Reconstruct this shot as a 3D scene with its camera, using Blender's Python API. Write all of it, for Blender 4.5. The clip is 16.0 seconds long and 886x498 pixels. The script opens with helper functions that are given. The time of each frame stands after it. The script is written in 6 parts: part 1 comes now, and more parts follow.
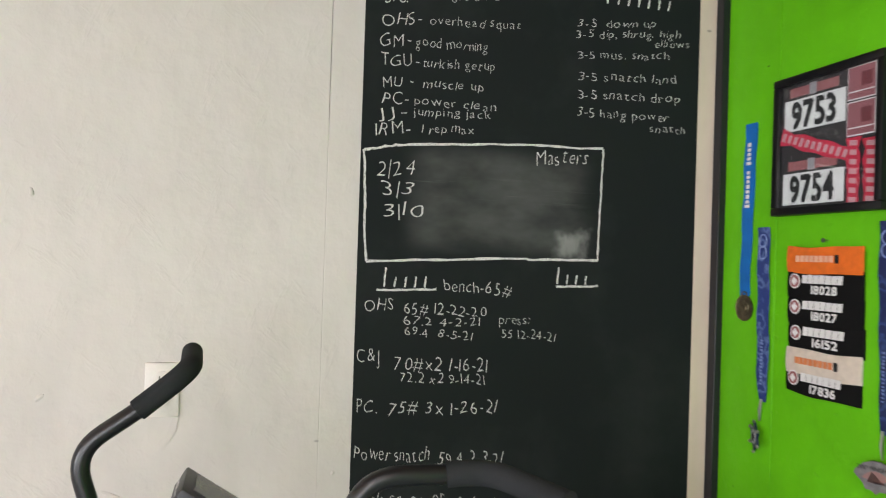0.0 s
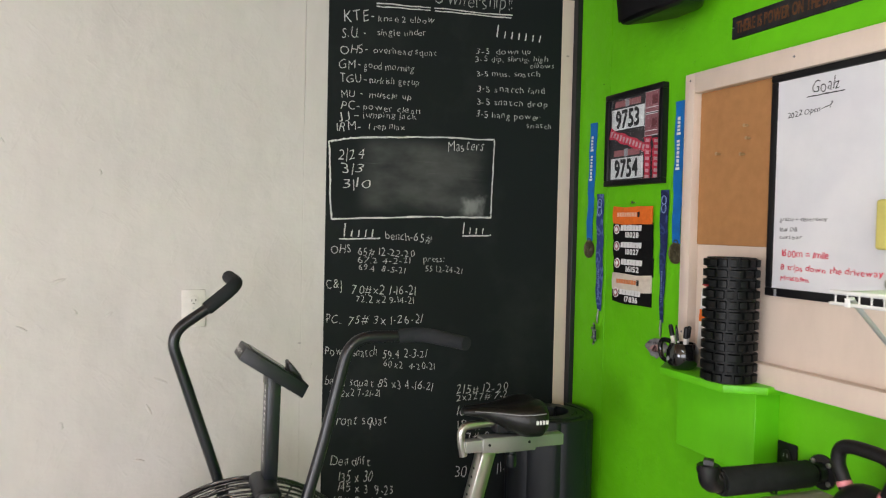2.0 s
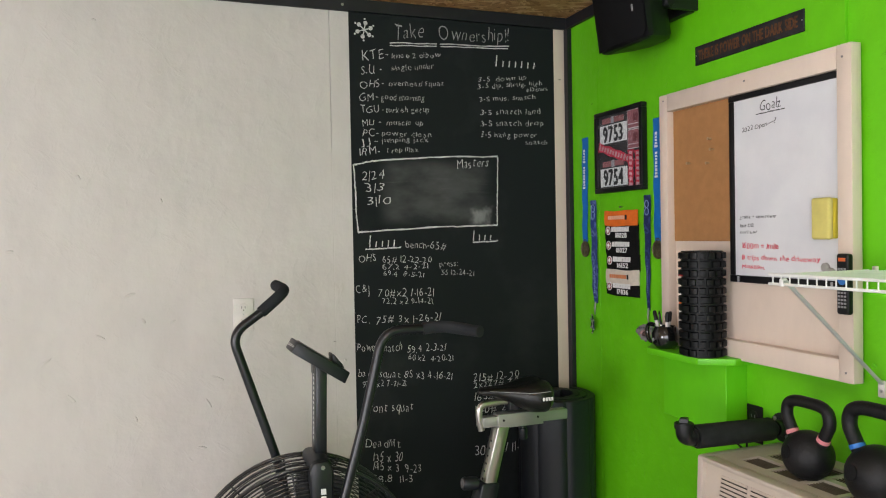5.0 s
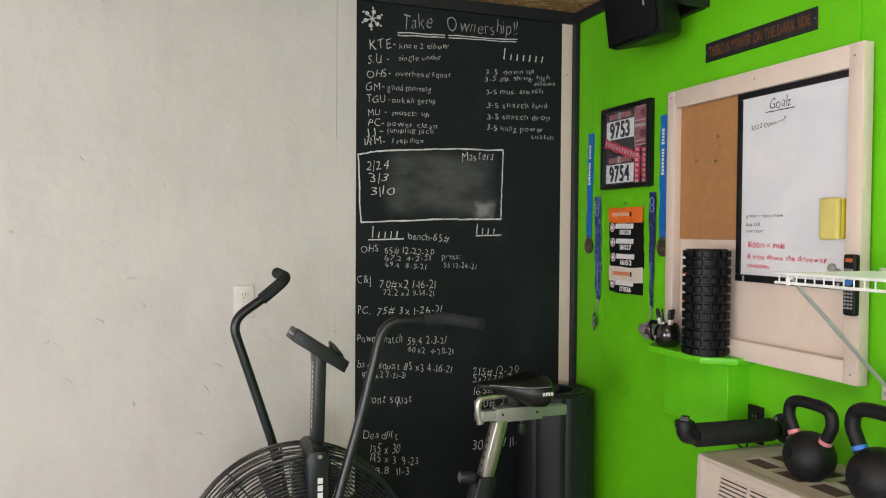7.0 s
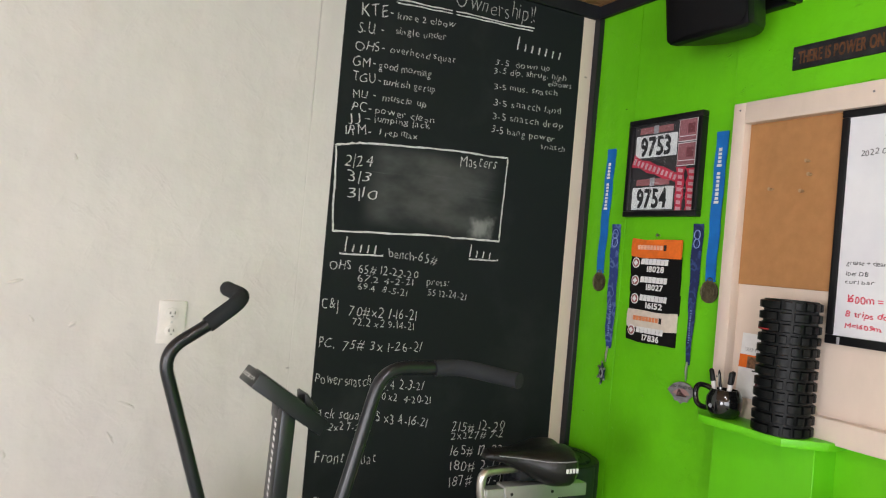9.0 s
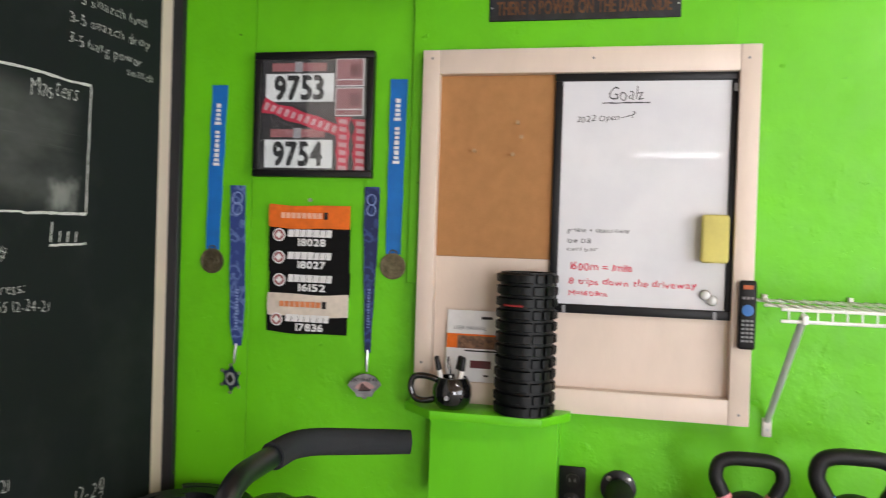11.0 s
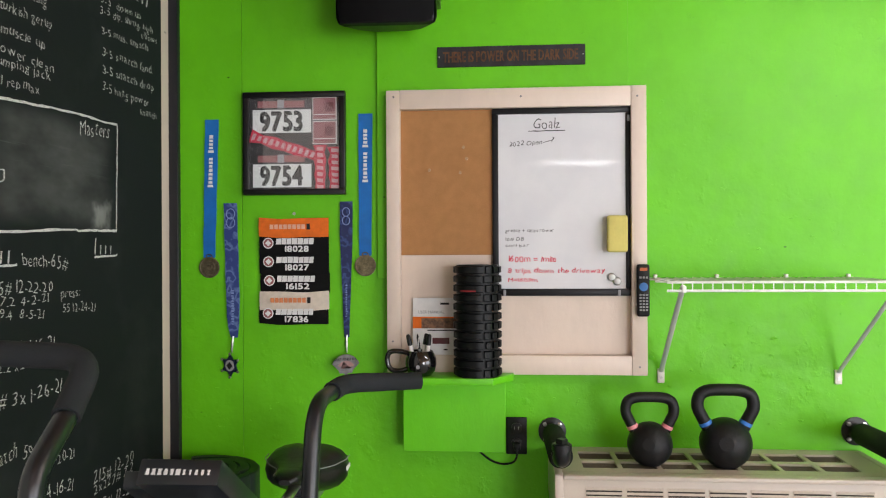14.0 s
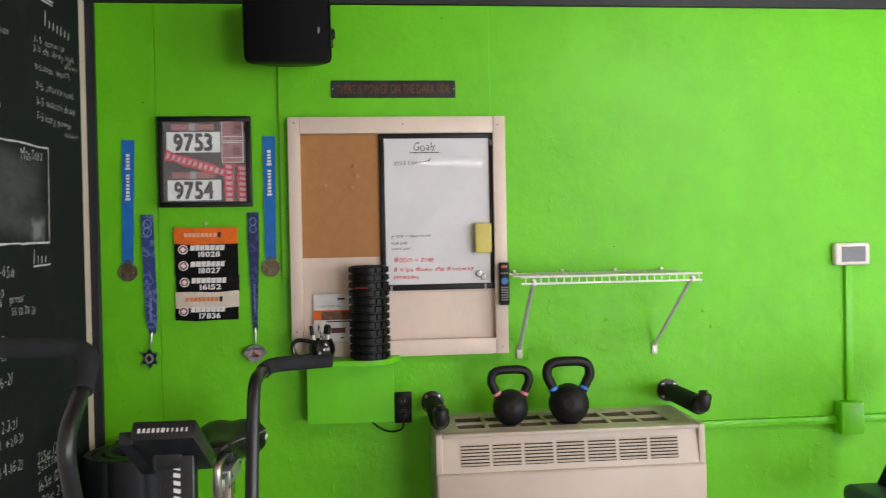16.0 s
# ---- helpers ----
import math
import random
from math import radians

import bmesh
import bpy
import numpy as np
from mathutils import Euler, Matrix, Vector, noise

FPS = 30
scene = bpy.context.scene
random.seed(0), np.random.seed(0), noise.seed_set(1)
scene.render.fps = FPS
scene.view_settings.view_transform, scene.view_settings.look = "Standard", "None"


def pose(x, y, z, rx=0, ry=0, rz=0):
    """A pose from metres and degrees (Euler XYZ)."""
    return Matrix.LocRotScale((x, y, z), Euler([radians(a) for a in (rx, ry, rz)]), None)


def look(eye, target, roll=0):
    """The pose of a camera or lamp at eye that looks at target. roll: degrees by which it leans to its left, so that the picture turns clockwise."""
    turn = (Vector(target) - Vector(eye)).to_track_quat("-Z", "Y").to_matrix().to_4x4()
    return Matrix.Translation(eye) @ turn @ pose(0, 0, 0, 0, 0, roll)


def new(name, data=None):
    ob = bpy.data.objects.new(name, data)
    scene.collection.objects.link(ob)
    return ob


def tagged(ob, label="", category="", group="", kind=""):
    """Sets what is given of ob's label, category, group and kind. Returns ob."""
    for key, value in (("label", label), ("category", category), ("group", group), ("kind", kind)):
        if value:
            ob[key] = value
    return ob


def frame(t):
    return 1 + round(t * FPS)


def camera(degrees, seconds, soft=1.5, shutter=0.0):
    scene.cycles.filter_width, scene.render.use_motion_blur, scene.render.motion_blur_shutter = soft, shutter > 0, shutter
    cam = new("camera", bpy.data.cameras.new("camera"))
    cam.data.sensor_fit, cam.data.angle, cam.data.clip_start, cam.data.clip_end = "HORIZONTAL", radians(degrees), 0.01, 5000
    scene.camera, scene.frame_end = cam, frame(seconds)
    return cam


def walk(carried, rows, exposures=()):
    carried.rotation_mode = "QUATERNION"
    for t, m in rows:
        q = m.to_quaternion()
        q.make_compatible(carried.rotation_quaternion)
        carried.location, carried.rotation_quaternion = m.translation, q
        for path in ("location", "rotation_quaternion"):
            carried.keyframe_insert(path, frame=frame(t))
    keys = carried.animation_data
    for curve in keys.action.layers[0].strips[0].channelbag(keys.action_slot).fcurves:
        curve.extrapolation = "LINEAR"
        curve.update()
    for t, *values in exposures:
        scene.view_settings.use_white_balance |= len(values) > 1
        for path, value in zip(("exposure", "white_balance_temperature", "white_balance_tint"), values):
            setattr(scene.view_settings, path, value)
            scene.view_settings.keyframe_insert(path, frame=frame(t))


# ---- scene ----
cam = camera(60.7, 16.0, soft=1.1, shutter=0.4)
PATH = [
    (0, (0.132, 0.358, 1.51), (0.64, 2.292, 1.534), 1.85),
    (0.5, (0.009, 0.206, 1.496), (0.69, 2.086, 1.499), 1.6),
    (1, (-0.071, 0.033, 1.5), (0.734, 1.863, 1.441), 1.05),
    (1.5, (-0.096, -0.182, 1.476), (0.669, 1.664, 1.418), 1.9),
    (2, (-0.162, -0.396, 1.48), (0.563, 1.468, 1.421), 1.3),
    (2.5, (-0.238, -0.635, 1.475), (0.487, 1.228, 1.399), 0.35),
    (3, (-0.24, -0.688, 1.5), (0.46, 1.185, 1.496), 0.25),
    (3.5, (-0.272, -0.705, 1.541), (0.375, 1.183, 1.668), 0.95),
    (4, (-0.303, -0.726, 1.547), (0.341, 1.16, 1.705), 0.0),
    (4.5, (-0.313, -0.726, 1.506), (0.374, 1.151, 1.571), -1.0),
    (5, (-0.305, -0.734, 1.485), (0.394, 1.14, 1.445), -1.1),
    (7.3, (-0.308, -0.708, 1.46), (0.382, 1.168, 1.409), 0.95),
    (7.5, (-0.317, -0.681, 1.448), (0.368, 1.196, 1.395), 1.35),
    (8, (-0.324, -0.55, 1.433), (0.391, 1.318, 1.391), 2.65),
    (8.2, (-0.333, -0.459, 1.435), (0.42, 1.393, 1.416), 3.6),
    (10.3, (-0.376, 0.674, 1.455), (1.233, 1.861, 1.486), 2.5),
    (10.5, (-0.431, 0.801, 1.45), (1.326, 1.756, 1.501), 1.8),
    (10.7, (-0.459, 0.905, 1.468), (1.417, 1.597, 1.509), 1.5),
    (11, (-0.475, 0.996, 1.488), (1.484, 1.397, 1.46), 1.8),
    (11.5, (-0.446, 1.102, 1.502), (1.547, 1.266, 1.511), -0.3),
    (12, (-0.517, 1.165, 1.518), (1.481, 1.08, 1.498), -0.8),
    (12.3, (-0.646, 1.205, 1.525), (1.343, 1.003, 1.467), -0.4),
    (12.5, (-0.712, 1.219, 1.527), (1.27, 0.963, 1.444), -0.0),
    (13, (-0.809, 1.228, 1.539), (1.17, 0.955, 1.453), -0.3),
    (13.5, (-0.875, 1.159, 1.531), (1.121, 1.053, 1.466), -1.7),
    (14, (-0.942, 1.086, 1.464), (1.053, 1.234, 1.464), -0.3),
    (14.5, (-1.114, 1.105, 1.479), (0.885, 1.148, 1.427), -1.9),
    (15, (-1.257, 1.162, 1.481), (0.739, 1.149, 1.35), -1.1),
    (15.2, (-1.291, 1.165, 1.484), (0.706, 1.143, 1.37), 0.1),
    (15.5, (-1.333, 1.157, 1.496), (0.664, 1.08, 1.423), 0.1),
    (16, (-1.371, 1.127, 1.505), (0.621, 0.947, 1.478), -1.1),
]
EXPOSURE = [(0, 0.52), (1, 0.56), (1.5, 0.4), (2.5, 0.28), (3.5, 0.15), (5, 0.15), (7.5, 0.23), (8.2, 0.28), (10.3, 0.67), (11, 0.47), (11.5, 0.29), (12.5, 0.11), (13.5, 0.21), (14.2, 0.32), (16, 0.13)]
walk(cam, [(t, look(eye, target, roll)) for t, eye, target, roll in PATH], EXPOSURE)

# ---- light ----
CEIL, WALL_X, WALL_Y = 2.385, 1.335, 2.10
world = bpy.data.worlds.new("world")
scene.world = world
world.use_nodes = True
world.node_tree.nodes["Background"].inputs[0].default_value = (0.75, 0.85, 1.0, 1)
world.node_tree.nodes["Background"].inputs[1].default_value = 0.05
scene.view_settings.exposure = 0.0


def added_fill(at, target, width, height, watts):
    """An added area lamp, sky-coloured fill set in an assumed wall opening."""
    data = bpy.data.lights.new("opening_daylight", "AREA")
    data.shape, data.size, data.size_y, data.energy, data.color = "RECTANGLE", width, height, watts, (0.93, 0.94, 1.0)
    new("opening_daylight", data).matrix_world = look(at, target)


# Two fill lamps, south and west, that brighten the walls from low down.
added_fill((-2.5, -3.63, 1.25), (-2.5, 2.0, 1.25), 4.0, 1.9, 115)
added_fill((-6.23, -2.3, 1.1), (0.0, -2.3, 1.1), 2.2, 2.0, 165)


# ---- materials ----
def nodes_of(name):
    m = bpy.data.materials.new(name)
    m.use_nodes = True
    t = m.node_tree
    return m, t, t.nodes["Principled BSDF"]


def link(t, a, b):
    t.links.new(a, b)


def noise_node(t, scale, detail=4.0, rough=0.55, stretch=None, kind="Object"):
    co = t.nodes.new("ShaderNodeTexCoord")
    n = t.nodes.new("ShaderNodeTexNoise")
    n.inputs["Scale"].default_value, n.inputs["Detail"].default_value, n.inputs["Roughness"].default_value = scale, detail, rough
    if stretch:
        mp = t.nodes.new("ShaderNodeMapping")
        mp.inputs["Scale"].default_value = stretch
        link(t, co.outputs[kind], mp.inputs[0])
        link(t, mp.outputs[0], n.inputs["Vector"])
    else:
        link(t, co.outputs[kind], n.inputs["Vector"])
    return n


def ramp(t, src, stops):
    r = t.nodes.new("ShaderNodeValToRGB")
    while len(r.color_ramp.elements) < len(stops):
        r.color_ramp.elements.new(0.5)
    for e, (p, c) in zip(r.color_ramp.elements, stops):
        e.position = p
        e.color = (*c, 1) if len(c) == 3 else c
    link(t, src, r.inputs[0])
    return r


def mix(t, fac, a, b, mode="MIX"):
    m = t.nodes.new("ShaderNodeMix")
    m.data_type, m.blend_type = "RGBA", mode
    for sock, v in ((m.inputs[0], fac), (m.inputs[6], a), (m.inputs[7], b)):
        if hasattr(v, "is_output"):
            link(t, v, sock)
        elif isinstance(v, (int, float)):
            sock.default_value = v
        else:
            sock.default_value = (*v, 1)
    return m.outputs[2]


def bump(t, bsdf, height, strength, dist=0.002, before=None):
    b = t.nodes.new("ShaderNodeBump")
    b.inputs["Strength"].default_value, b.inputs["Distance"].default_value = strength, dist
    link(t, height, b.inputs["Height"])
    if before:
        link(t, before.outputs[0], b.inputs["Normal"])
    link(t, b.outputs[0], bsdf.inputs["Normal"])
    return b


def surface(name, base, rough=0.5, metal=0.0, vary=0.12, scale=8.0, fine=120.0, relief=0.15, coat=0.0, stretch=None, spec=0.5):
    """A surface with colour variation at a coarse and a fine scale, and a fine relief."""
    m, t, b = nodes_of(name)
    dark = tuple(c * (1 - vary) for c in base)
    light = tuple(min(1, c * (1 + vary)) for c in base)
    coarse = noise_node(t, scale, 3, stretch=stretch)
    grain = noise_node(t, fine, 5, stretch=stretch)
    r = ramp(t, coarse.outputs[0], ((0.3, dark), (0.7, light)))
    r2 = ramp(t, grain.outputs[0], ((0.3, (1 - vary * 0.6,) * 3), (0.7, (1.0,) * 3)))
    col = mix(t, 1.0, r.outputs[0], r2.outputs[0], "MULTIPLY")
    link(t, col, b.inputs["Base Color"])
    rr = t.nodes.new("ShaderNodeMapRange")
    rr.inputs[3].default_value, rr.inputs[4].default_value = max(0.02, rough - 0.08), min(1, rough + 0.08)
    link(t, coarse.outputs[0], rr.inputs[0])
    link(t, rr.outputs[0], b.inputs["Roughness"])
    b.inputs["Metallic"].default_value = metal
    b.inputs["Coat Weight"].default_value = coat
    b.inputs["Specular IOR Level"].default_value = spec
    if relief:
        bump(t, b, grain.outputs[0], relief)
    return m


def painted_plywood(name, base, rough, spec, grain_amount, spots, lumps=0.3, spot_scale=3.1, drips=False, ridges=None):
    """Rolled wall paint over plywood: long grain, roller stipple, dents and small dark marks."""
    m, t, b = nodes_of(name)
    long_grain = noise_node(t, 5, 6, 0.62, (1.3, 1.3, 1.1) if drips else (2.2, 2.2, 0.9))
    stipple = noise_node(t, 260, 3, 0.6)
    blotch = noise_node(t, 1.6, 4)
    lump = noise_node(t, 21, 3, 0.5)
    c = ramp(t, blotch.outputs[0], ((0.3, tuple(v * 0.93 for v in base)), (0.7, base)))
    g = ramp(t, long_grain.outputs[0], ((0.35, (1 - grain_amount,) * 3), (0.6, (1, 1, 1))))
    col = mix(t, 1.0, c.outputs[0], g.outputs[0], "MULTIPLY")
    vor = t.nodes.new("ShaderNodeTexVoronoi")
    vor.inputs["Scale"].default_value = spot_scale
    co = t.nodes.new("ShaderNodeTexCoord")
    mp = t.nodes.new("ShaderNodeMapping")
    mp.inputs["Scale"].default_value = (1, 1, 2.0)
    link(t, co.outputs["Object"], mp.inputs[0])
    link(t, mp.outputs[0], vor.inputs["Vector"])
    mark = ramp(t, vor.outputs["Distance"], ((0.012, (spots,) * 3), (0.026, (1, 1, 1))))
    col = mix(t, 1.0, col, mark.outputs[0], "MULTIPLY")
    link(t, col, b.inputs["Base Color"])
    b.inputs["Specular IOR Level"].default_value = spec
    rr = t.nodes.new("ShaderNodeMapRange")
    if drips:
        sheen = noise_node(t, 16, 4, 0.6)
        rr.inputs[1].default_value, rr.inputs[2].default_value = 0.35, 0.65
        rr.inputs[3].default_value, rr.inputs[4].default_value = rough - 0.06, rough + 0.08
        link(t, sheen.outputs[0], rr.inputs[0])
    else:
        rr.inputs[3].default_value, rr.inputs[4].default_value = rough - 0.07, rough + 0.1
        link(t, blotch.outputs[0], rr.inputs[0])
    link(t, rr.outputs[0], b.inputs["Roughness"])
    b1 = bump(t, b, stipple.outputs[0], 0.12, 0.001)
    b2 = bump(t, b, long_grain.outputs[0], 0.3, 0.006, b1)
    last = bump(t, b, lump.outputs[0], lumps, 0.005, b2)
    if drips:
        run = noise_node(t, 13, 4, 0.65, (1.0, 1.0, 0.8))
        edge = ramp(t, run.outputs[0], ((0.60, (0, 0, 0)), (0.70, (1, 1, 1))))
        b4 = bump(t, b, edge.outputs[0], 0.24, 0.004, last)
        scar = noise_node(t, 16, 5, 0.7, (1.0, 1.0, 2.2))
        pit = ramp(t, scar.outputs[0], ((0.66, (0, 0, 0)), (0.70, (1, 1, 1))))
        last = bump(t, b, pit.outputs[0], 0.6, 0.004, b4)
    if ridges:
        scale, low, high, depth = ridges
        for turn, place in ((52, 0.0), (-38, 7.0)):
            co2 = t.nodes.new("ShaderNodeTexCoord")
            mp2 = t.nodes.new("ShaderNodeMapping")
            mp2.inputs["Rotation"].default_value = (radians(turn), radians(turn), 0)
            mp2.inputs["Location"].default_value = (place, place, 0)
            link(t, co2.outputs["Object"], mp2.inputs[0])
            mp3 = t.nodes.new("ShaderNodeMapping")
            mp3.inputs["Scale"].default_value = (1.0, 1.0, 3.8)
            link(t, mp2.outputs[0], mp3.inputs[0])
            scrape = t.nodes.new("ShaderNodeTexNoise")
            scrape.inputs["Scale"].default_value, scrape.inputs["Detail"].default_value, scrape.inputs["Roughness"].default_value = scale, 4.0, 0.6
            link(t, mp3.outputs[0], scrape.inputs["Vector"])
            lip = ramp(t, scrape.outputs[0], ((low, (0, 0, 0)), (high, (1, 1, 1)), (high + 0.06, (0.2, 0.2, 0.2))))
            last = bump(t, b, lip.outputs[0], depth, 0.004, last)
    return m


def printed_ribbon(name, dark, pale):
    """Woven ribbon with a swirling pale print."""
    m, t, b = nodes_of(name)
    swirl = noise_node(t, 30, 2, 0.4)
    r = ramp(t, swirl.outputs[0], ((0.47, dark), (0.56, pale), (0.60, dark)))
    weave = noise_node(t, 500, 2)
    w = ramp(t, weave.outputs[0], ((0.3, (0.75,) * 3), (0.7, (1, 1, 1))))
    link(t, mix(t, 1.0, r.outputs[0], w.outputs[0], "MULTIPLY"), b.inputs["Base Color"])
    b.inputs["Roughness"].default_value = 0.6
    bump(t, b, weave.outputs[0], 0.25, 0.001)
    return m


def osb_material():
    """Oriented strand board: layered, randomly turned flakes."""
    m, t, b = nodes_of("strand_board")
    co = t.nodes.new("ShaderNodeTexCoord")
    warp = noise_node(t, 9, 3)
    tone = None
    heights = []
    for k, (turn, sc, stretch) in enumerate(((12, 11.5, 2.8), (74, 14.5, 3.2), (131, 13.0, 2.8), (100, 19.0, 3.6), (42, 23.0, 3.4), (158, 17.0, 3.2))):
        off = t.nodes.new("ShaderNodeVectorMath")
        off.operation = "MULTIPLY_ADD"
        link(t, warp.outputs["Color"], off.inputs[0])
        off.inputs[1].default_value = (0.03, 0.03, 0)
        link(t, co.outputs["Object"], off.inputs[2])
        mp = t.nodes.new("ShaderNodeMapping")
        mp.vector_type = "TEXTURE"
        mp.inputs["Rotation"].default_value = (0, 0, radians(turn))
        mp.inputs["Location"].default_value = (3.7 * k, 1.9 * k, 0)
        mp.inputs["Scale"].default_value = (1 / sc, 1 / (sc * stretch), 1)
        link(t, off.outputs[0], mp.inputs[0])
        v = t.nodes.new("ShaderNodeTexVoronoi")
        v.voronoi_dimensions = "2D"
        v.inputs["Scale"].default_value = 1.0
        v.inputs["Randomness"].default_value = 1.0
        link(t, mp.outputs[0], v.inputs["Vector"])
        sep = t.nodes.new("ShaderNodeSeparateColor")
        link(t, v.outputs["Color"], sep.inputs[0])
        flake = ramp(t, sep.outputs[0], ((0.0, (0.22, 0.095, 0.035)), (0.18, (0.39, 0.185, 0.073)), (0.7, (0.52, 0.275, 0.12)), (1.0, (0.74, 0.48, 0.26))))
        if tone is None:
            tone = flake.outputs[0]
        else:
            pick = ramp(t, sep.outputs[1], ((0.50, (0, 0, 0)), (0.56, (1, 1, 1))))
            tone = mix(t, pick.outputs[0], tone, flake.outputs[0])
        heights.append(sep.outputs[0])
    chips = noise_node(t, 34, 3, 0.7, (1, 3, 1))
    gap = ramp(t, chips.outputs[0], ((0.25, (0.35, 0.3, 0.26)), (0.36, (1, 1, 1))))
    tone = mix(t, 1.0, tone, gap.outputs[0], "MULTIPLY")
    fibre = noise_node(t, 90, 3, 0.6, (1, 6, 1))
    fr = ramp(t, fibre.outputs[0], ((0.3, (0.82, 0.8, 0.78)), (0.7, (1, 1, 1))))
    tone = mix(t, 1.0, tone, fr.outputs[0], "MULTIPLY")
    link(t, tone, b.inputs["Base Color"])
    b.inputs["Roughness"].default_value = 0.62
    bump(t, b, heights[3], 0.5, 0.002)
    return m


def chalkboard_material():
    """Chalkboard paint with wiped chalk dust inside the drawn box and faint old smears."""
    m, t, b = nodes_of("chalkboard_paint")
    co = t.nodes.new("ShaderNodeTexCoord")
    sep = t.nodes.new("ShaderNodeSeparateXYZ")
    link(t, co.outputs["Object"], sep.inputs[0])

    def band(sock, lo, hi, soft):
        a = t.nodes.new("ShaderNodeMapRange")
        a.interpolation_type = "SMOOTHSTEP"
        a.inputs[1].default_value, a.inputs[2].default_value = lo - soft, lo + soft
        link(t, sock, a.inputs[0])
        c = t.nodes.new("ShaderNodeMapRange")
        c.interpolation_type = "SMOOTHSTEP"
        c.inputs[1].default_value, c.inputs[2].default_value = hi - soft, hi + soft
        c.inputs[3].default_value, c.inputs[4].default_value = 1, 0
        link(t, sock, c.inputs[0])
        p = t.nodes.new("ShaderNodeMath")
        p.operation = "MULTIPLY"
        link(t, a.outputs[0], p.inputs[0])
        link(t, c.outputs[0], p.inputs[1])
        return p.outputs[0]

    def times(a, c):
        p = t.nodes.new("ShaderNodeMath")
        p.operation = "MULTIPLY"
        for s_, v in zip(p.inputs, (a, c)):
            if hasattr(v, "is_output"):
                link(t, v, s_)
            else:
                s_.default_value = v
        return p.outputs[0]

    wipe = noise_node(t, 5, 4, 0.6, (0.8, 1, 1.6))
    cloud = ramp(t, wipe.outputs[0], ((0.34, (0.18,) * 3), (0.66, (0.62,) * 3)))
    drag = noise_node(t, 9, 5, 0.65, (0.35, 1, 11))
    streak = ramp(t, drag.outputs[0], ((0.56, (0,) * 3), (0.70, (0.55,) * 3)))
    inside = times(band(sep.outputs[0], -0.30, 0.125, 0.05), band(sep.outputs[2], 1.535, 1.765, 0.03))
    level = times(band(sep.outputs[2], 1.655, 1.70, 0.02), streak.outputs[0])
    both = t.nodes.new("ShaderNodeMath")
    both.operation = "ADD"
    link(t, cloud.outputs[0], both.inputs[0])
    link(t, level, both.inputs[1])
    box_dust = times(inside, both.outputs[0])
    shift = noise_node(t, 14, 3, 0.6)
    pushed = t.nodes.new("ShaderNodeVectorMath")
    pushed.operation = "MULTIPLY_ADD"
    link(t, shift.outputs["Color"], pushed.inputs[0])
    pushed.inputs[1].default_value = (0.09, 0, 0.09)
    link(t, co.outputs["Object"], pushed.inputs[2])
    torn = t.nodes.new("ShaderNodeSeparateXYZ")
    link(t, pushed.outputs[0], torn.inputs[0])
    corner = times(band(torn.outputs[0], 0.105, 0.190, 0.016), band(torn.outputs[2], 1.572, 1.632, 0.014))
    blot = noise_node(t, 15, 4, 0.6, (1.5, 1, 0.8))
    br = ramp(t, blot.outputs[0], ((0.30, (0.3,) * 3), (0.60, (1.5,) * 3)))
    corner = times(corner, br.outputs[0])
    old = noise_node(t, 2.2, 5, 0.6)
    oldr = ramp(t, old.outputs[0], ((0.52, (0, 0, 0)), (0.85, (0.35,) * 3)))
    total = t.nodes.new("ShaderNodeMath")
    total.operation = "ADD"
    link(t, box_dust, total.inputs[0])
    link(t, corner, total.inputs[1])
    total2 = t.nodes.new("ShaderNodeMath")
    total2.operation = "ADD"
    link(t, total.outputs[0], total2.inputs[0])
    link(t, times(oldr.outputs[0], 0.5), total2.inputs[1])
    fac = times(total2.outputs[0], 0.36)
    col = mix(t, fac, (0.0132, 0.0166, 0.0170), (0.33, 0.34, 0.33))
    link(t, col, b.inputs["Base Color"])
    b.inputs["Roughness"].default_value = 0.8
    b.inputs["Specular IOR Level"].default_value = 0.13
    fine = noise_node(t, 300, 3)
    bump(t, b, fine.outputs[0], 0.15, 0.001)
    return m


def chalk_material(name="chalk", low=0.22, high=0.88):
    m, t, b = nodes_of(name)
    b.inputs["Base Color"].default_value = (0.82, 0.82, 0.80, 1)
    b.inputs["Roughness"].default_value = 0.95
    n = noise_node(t, 420, 3, 0.7)
    r = ramp(t, n.outputs[0], ((0.32, (low,) * 3), (0.52, (high,) * 3)))
    link(t, r.outputs[0], b.inputs["Alpha"])
    return m


def dry_erase_material():
    """Smooth white lacquer with a faint film of wiped ink."""
    m, t, b = nodes_of("dry_erase_surface")
    film = noise_node(t, 7, 5, 0.6)
    r = ramp(t, film.outputs[0], ((0.35, (0.66, 0.67, 0.70)), (0.65, (0.72, 0.73, 0.75))))
    link(t, r.outputs[0], b.inputs["Base Color"])
    b.inputs["Roughness"].default_value = 0.035
    b.inputs["Specular IOR Level"].default_value = 0.45
    wave = noise_node(t, 3, 2)
    bump(t, b, wave.outputs[0], 0.10, 0.004)
    return m


def plain(name, base, rough=0.5, metal=0.0, coat=0.0):
    return surface(name, base, rough, metal, 0.08, 14, 160, 0.05, coat)


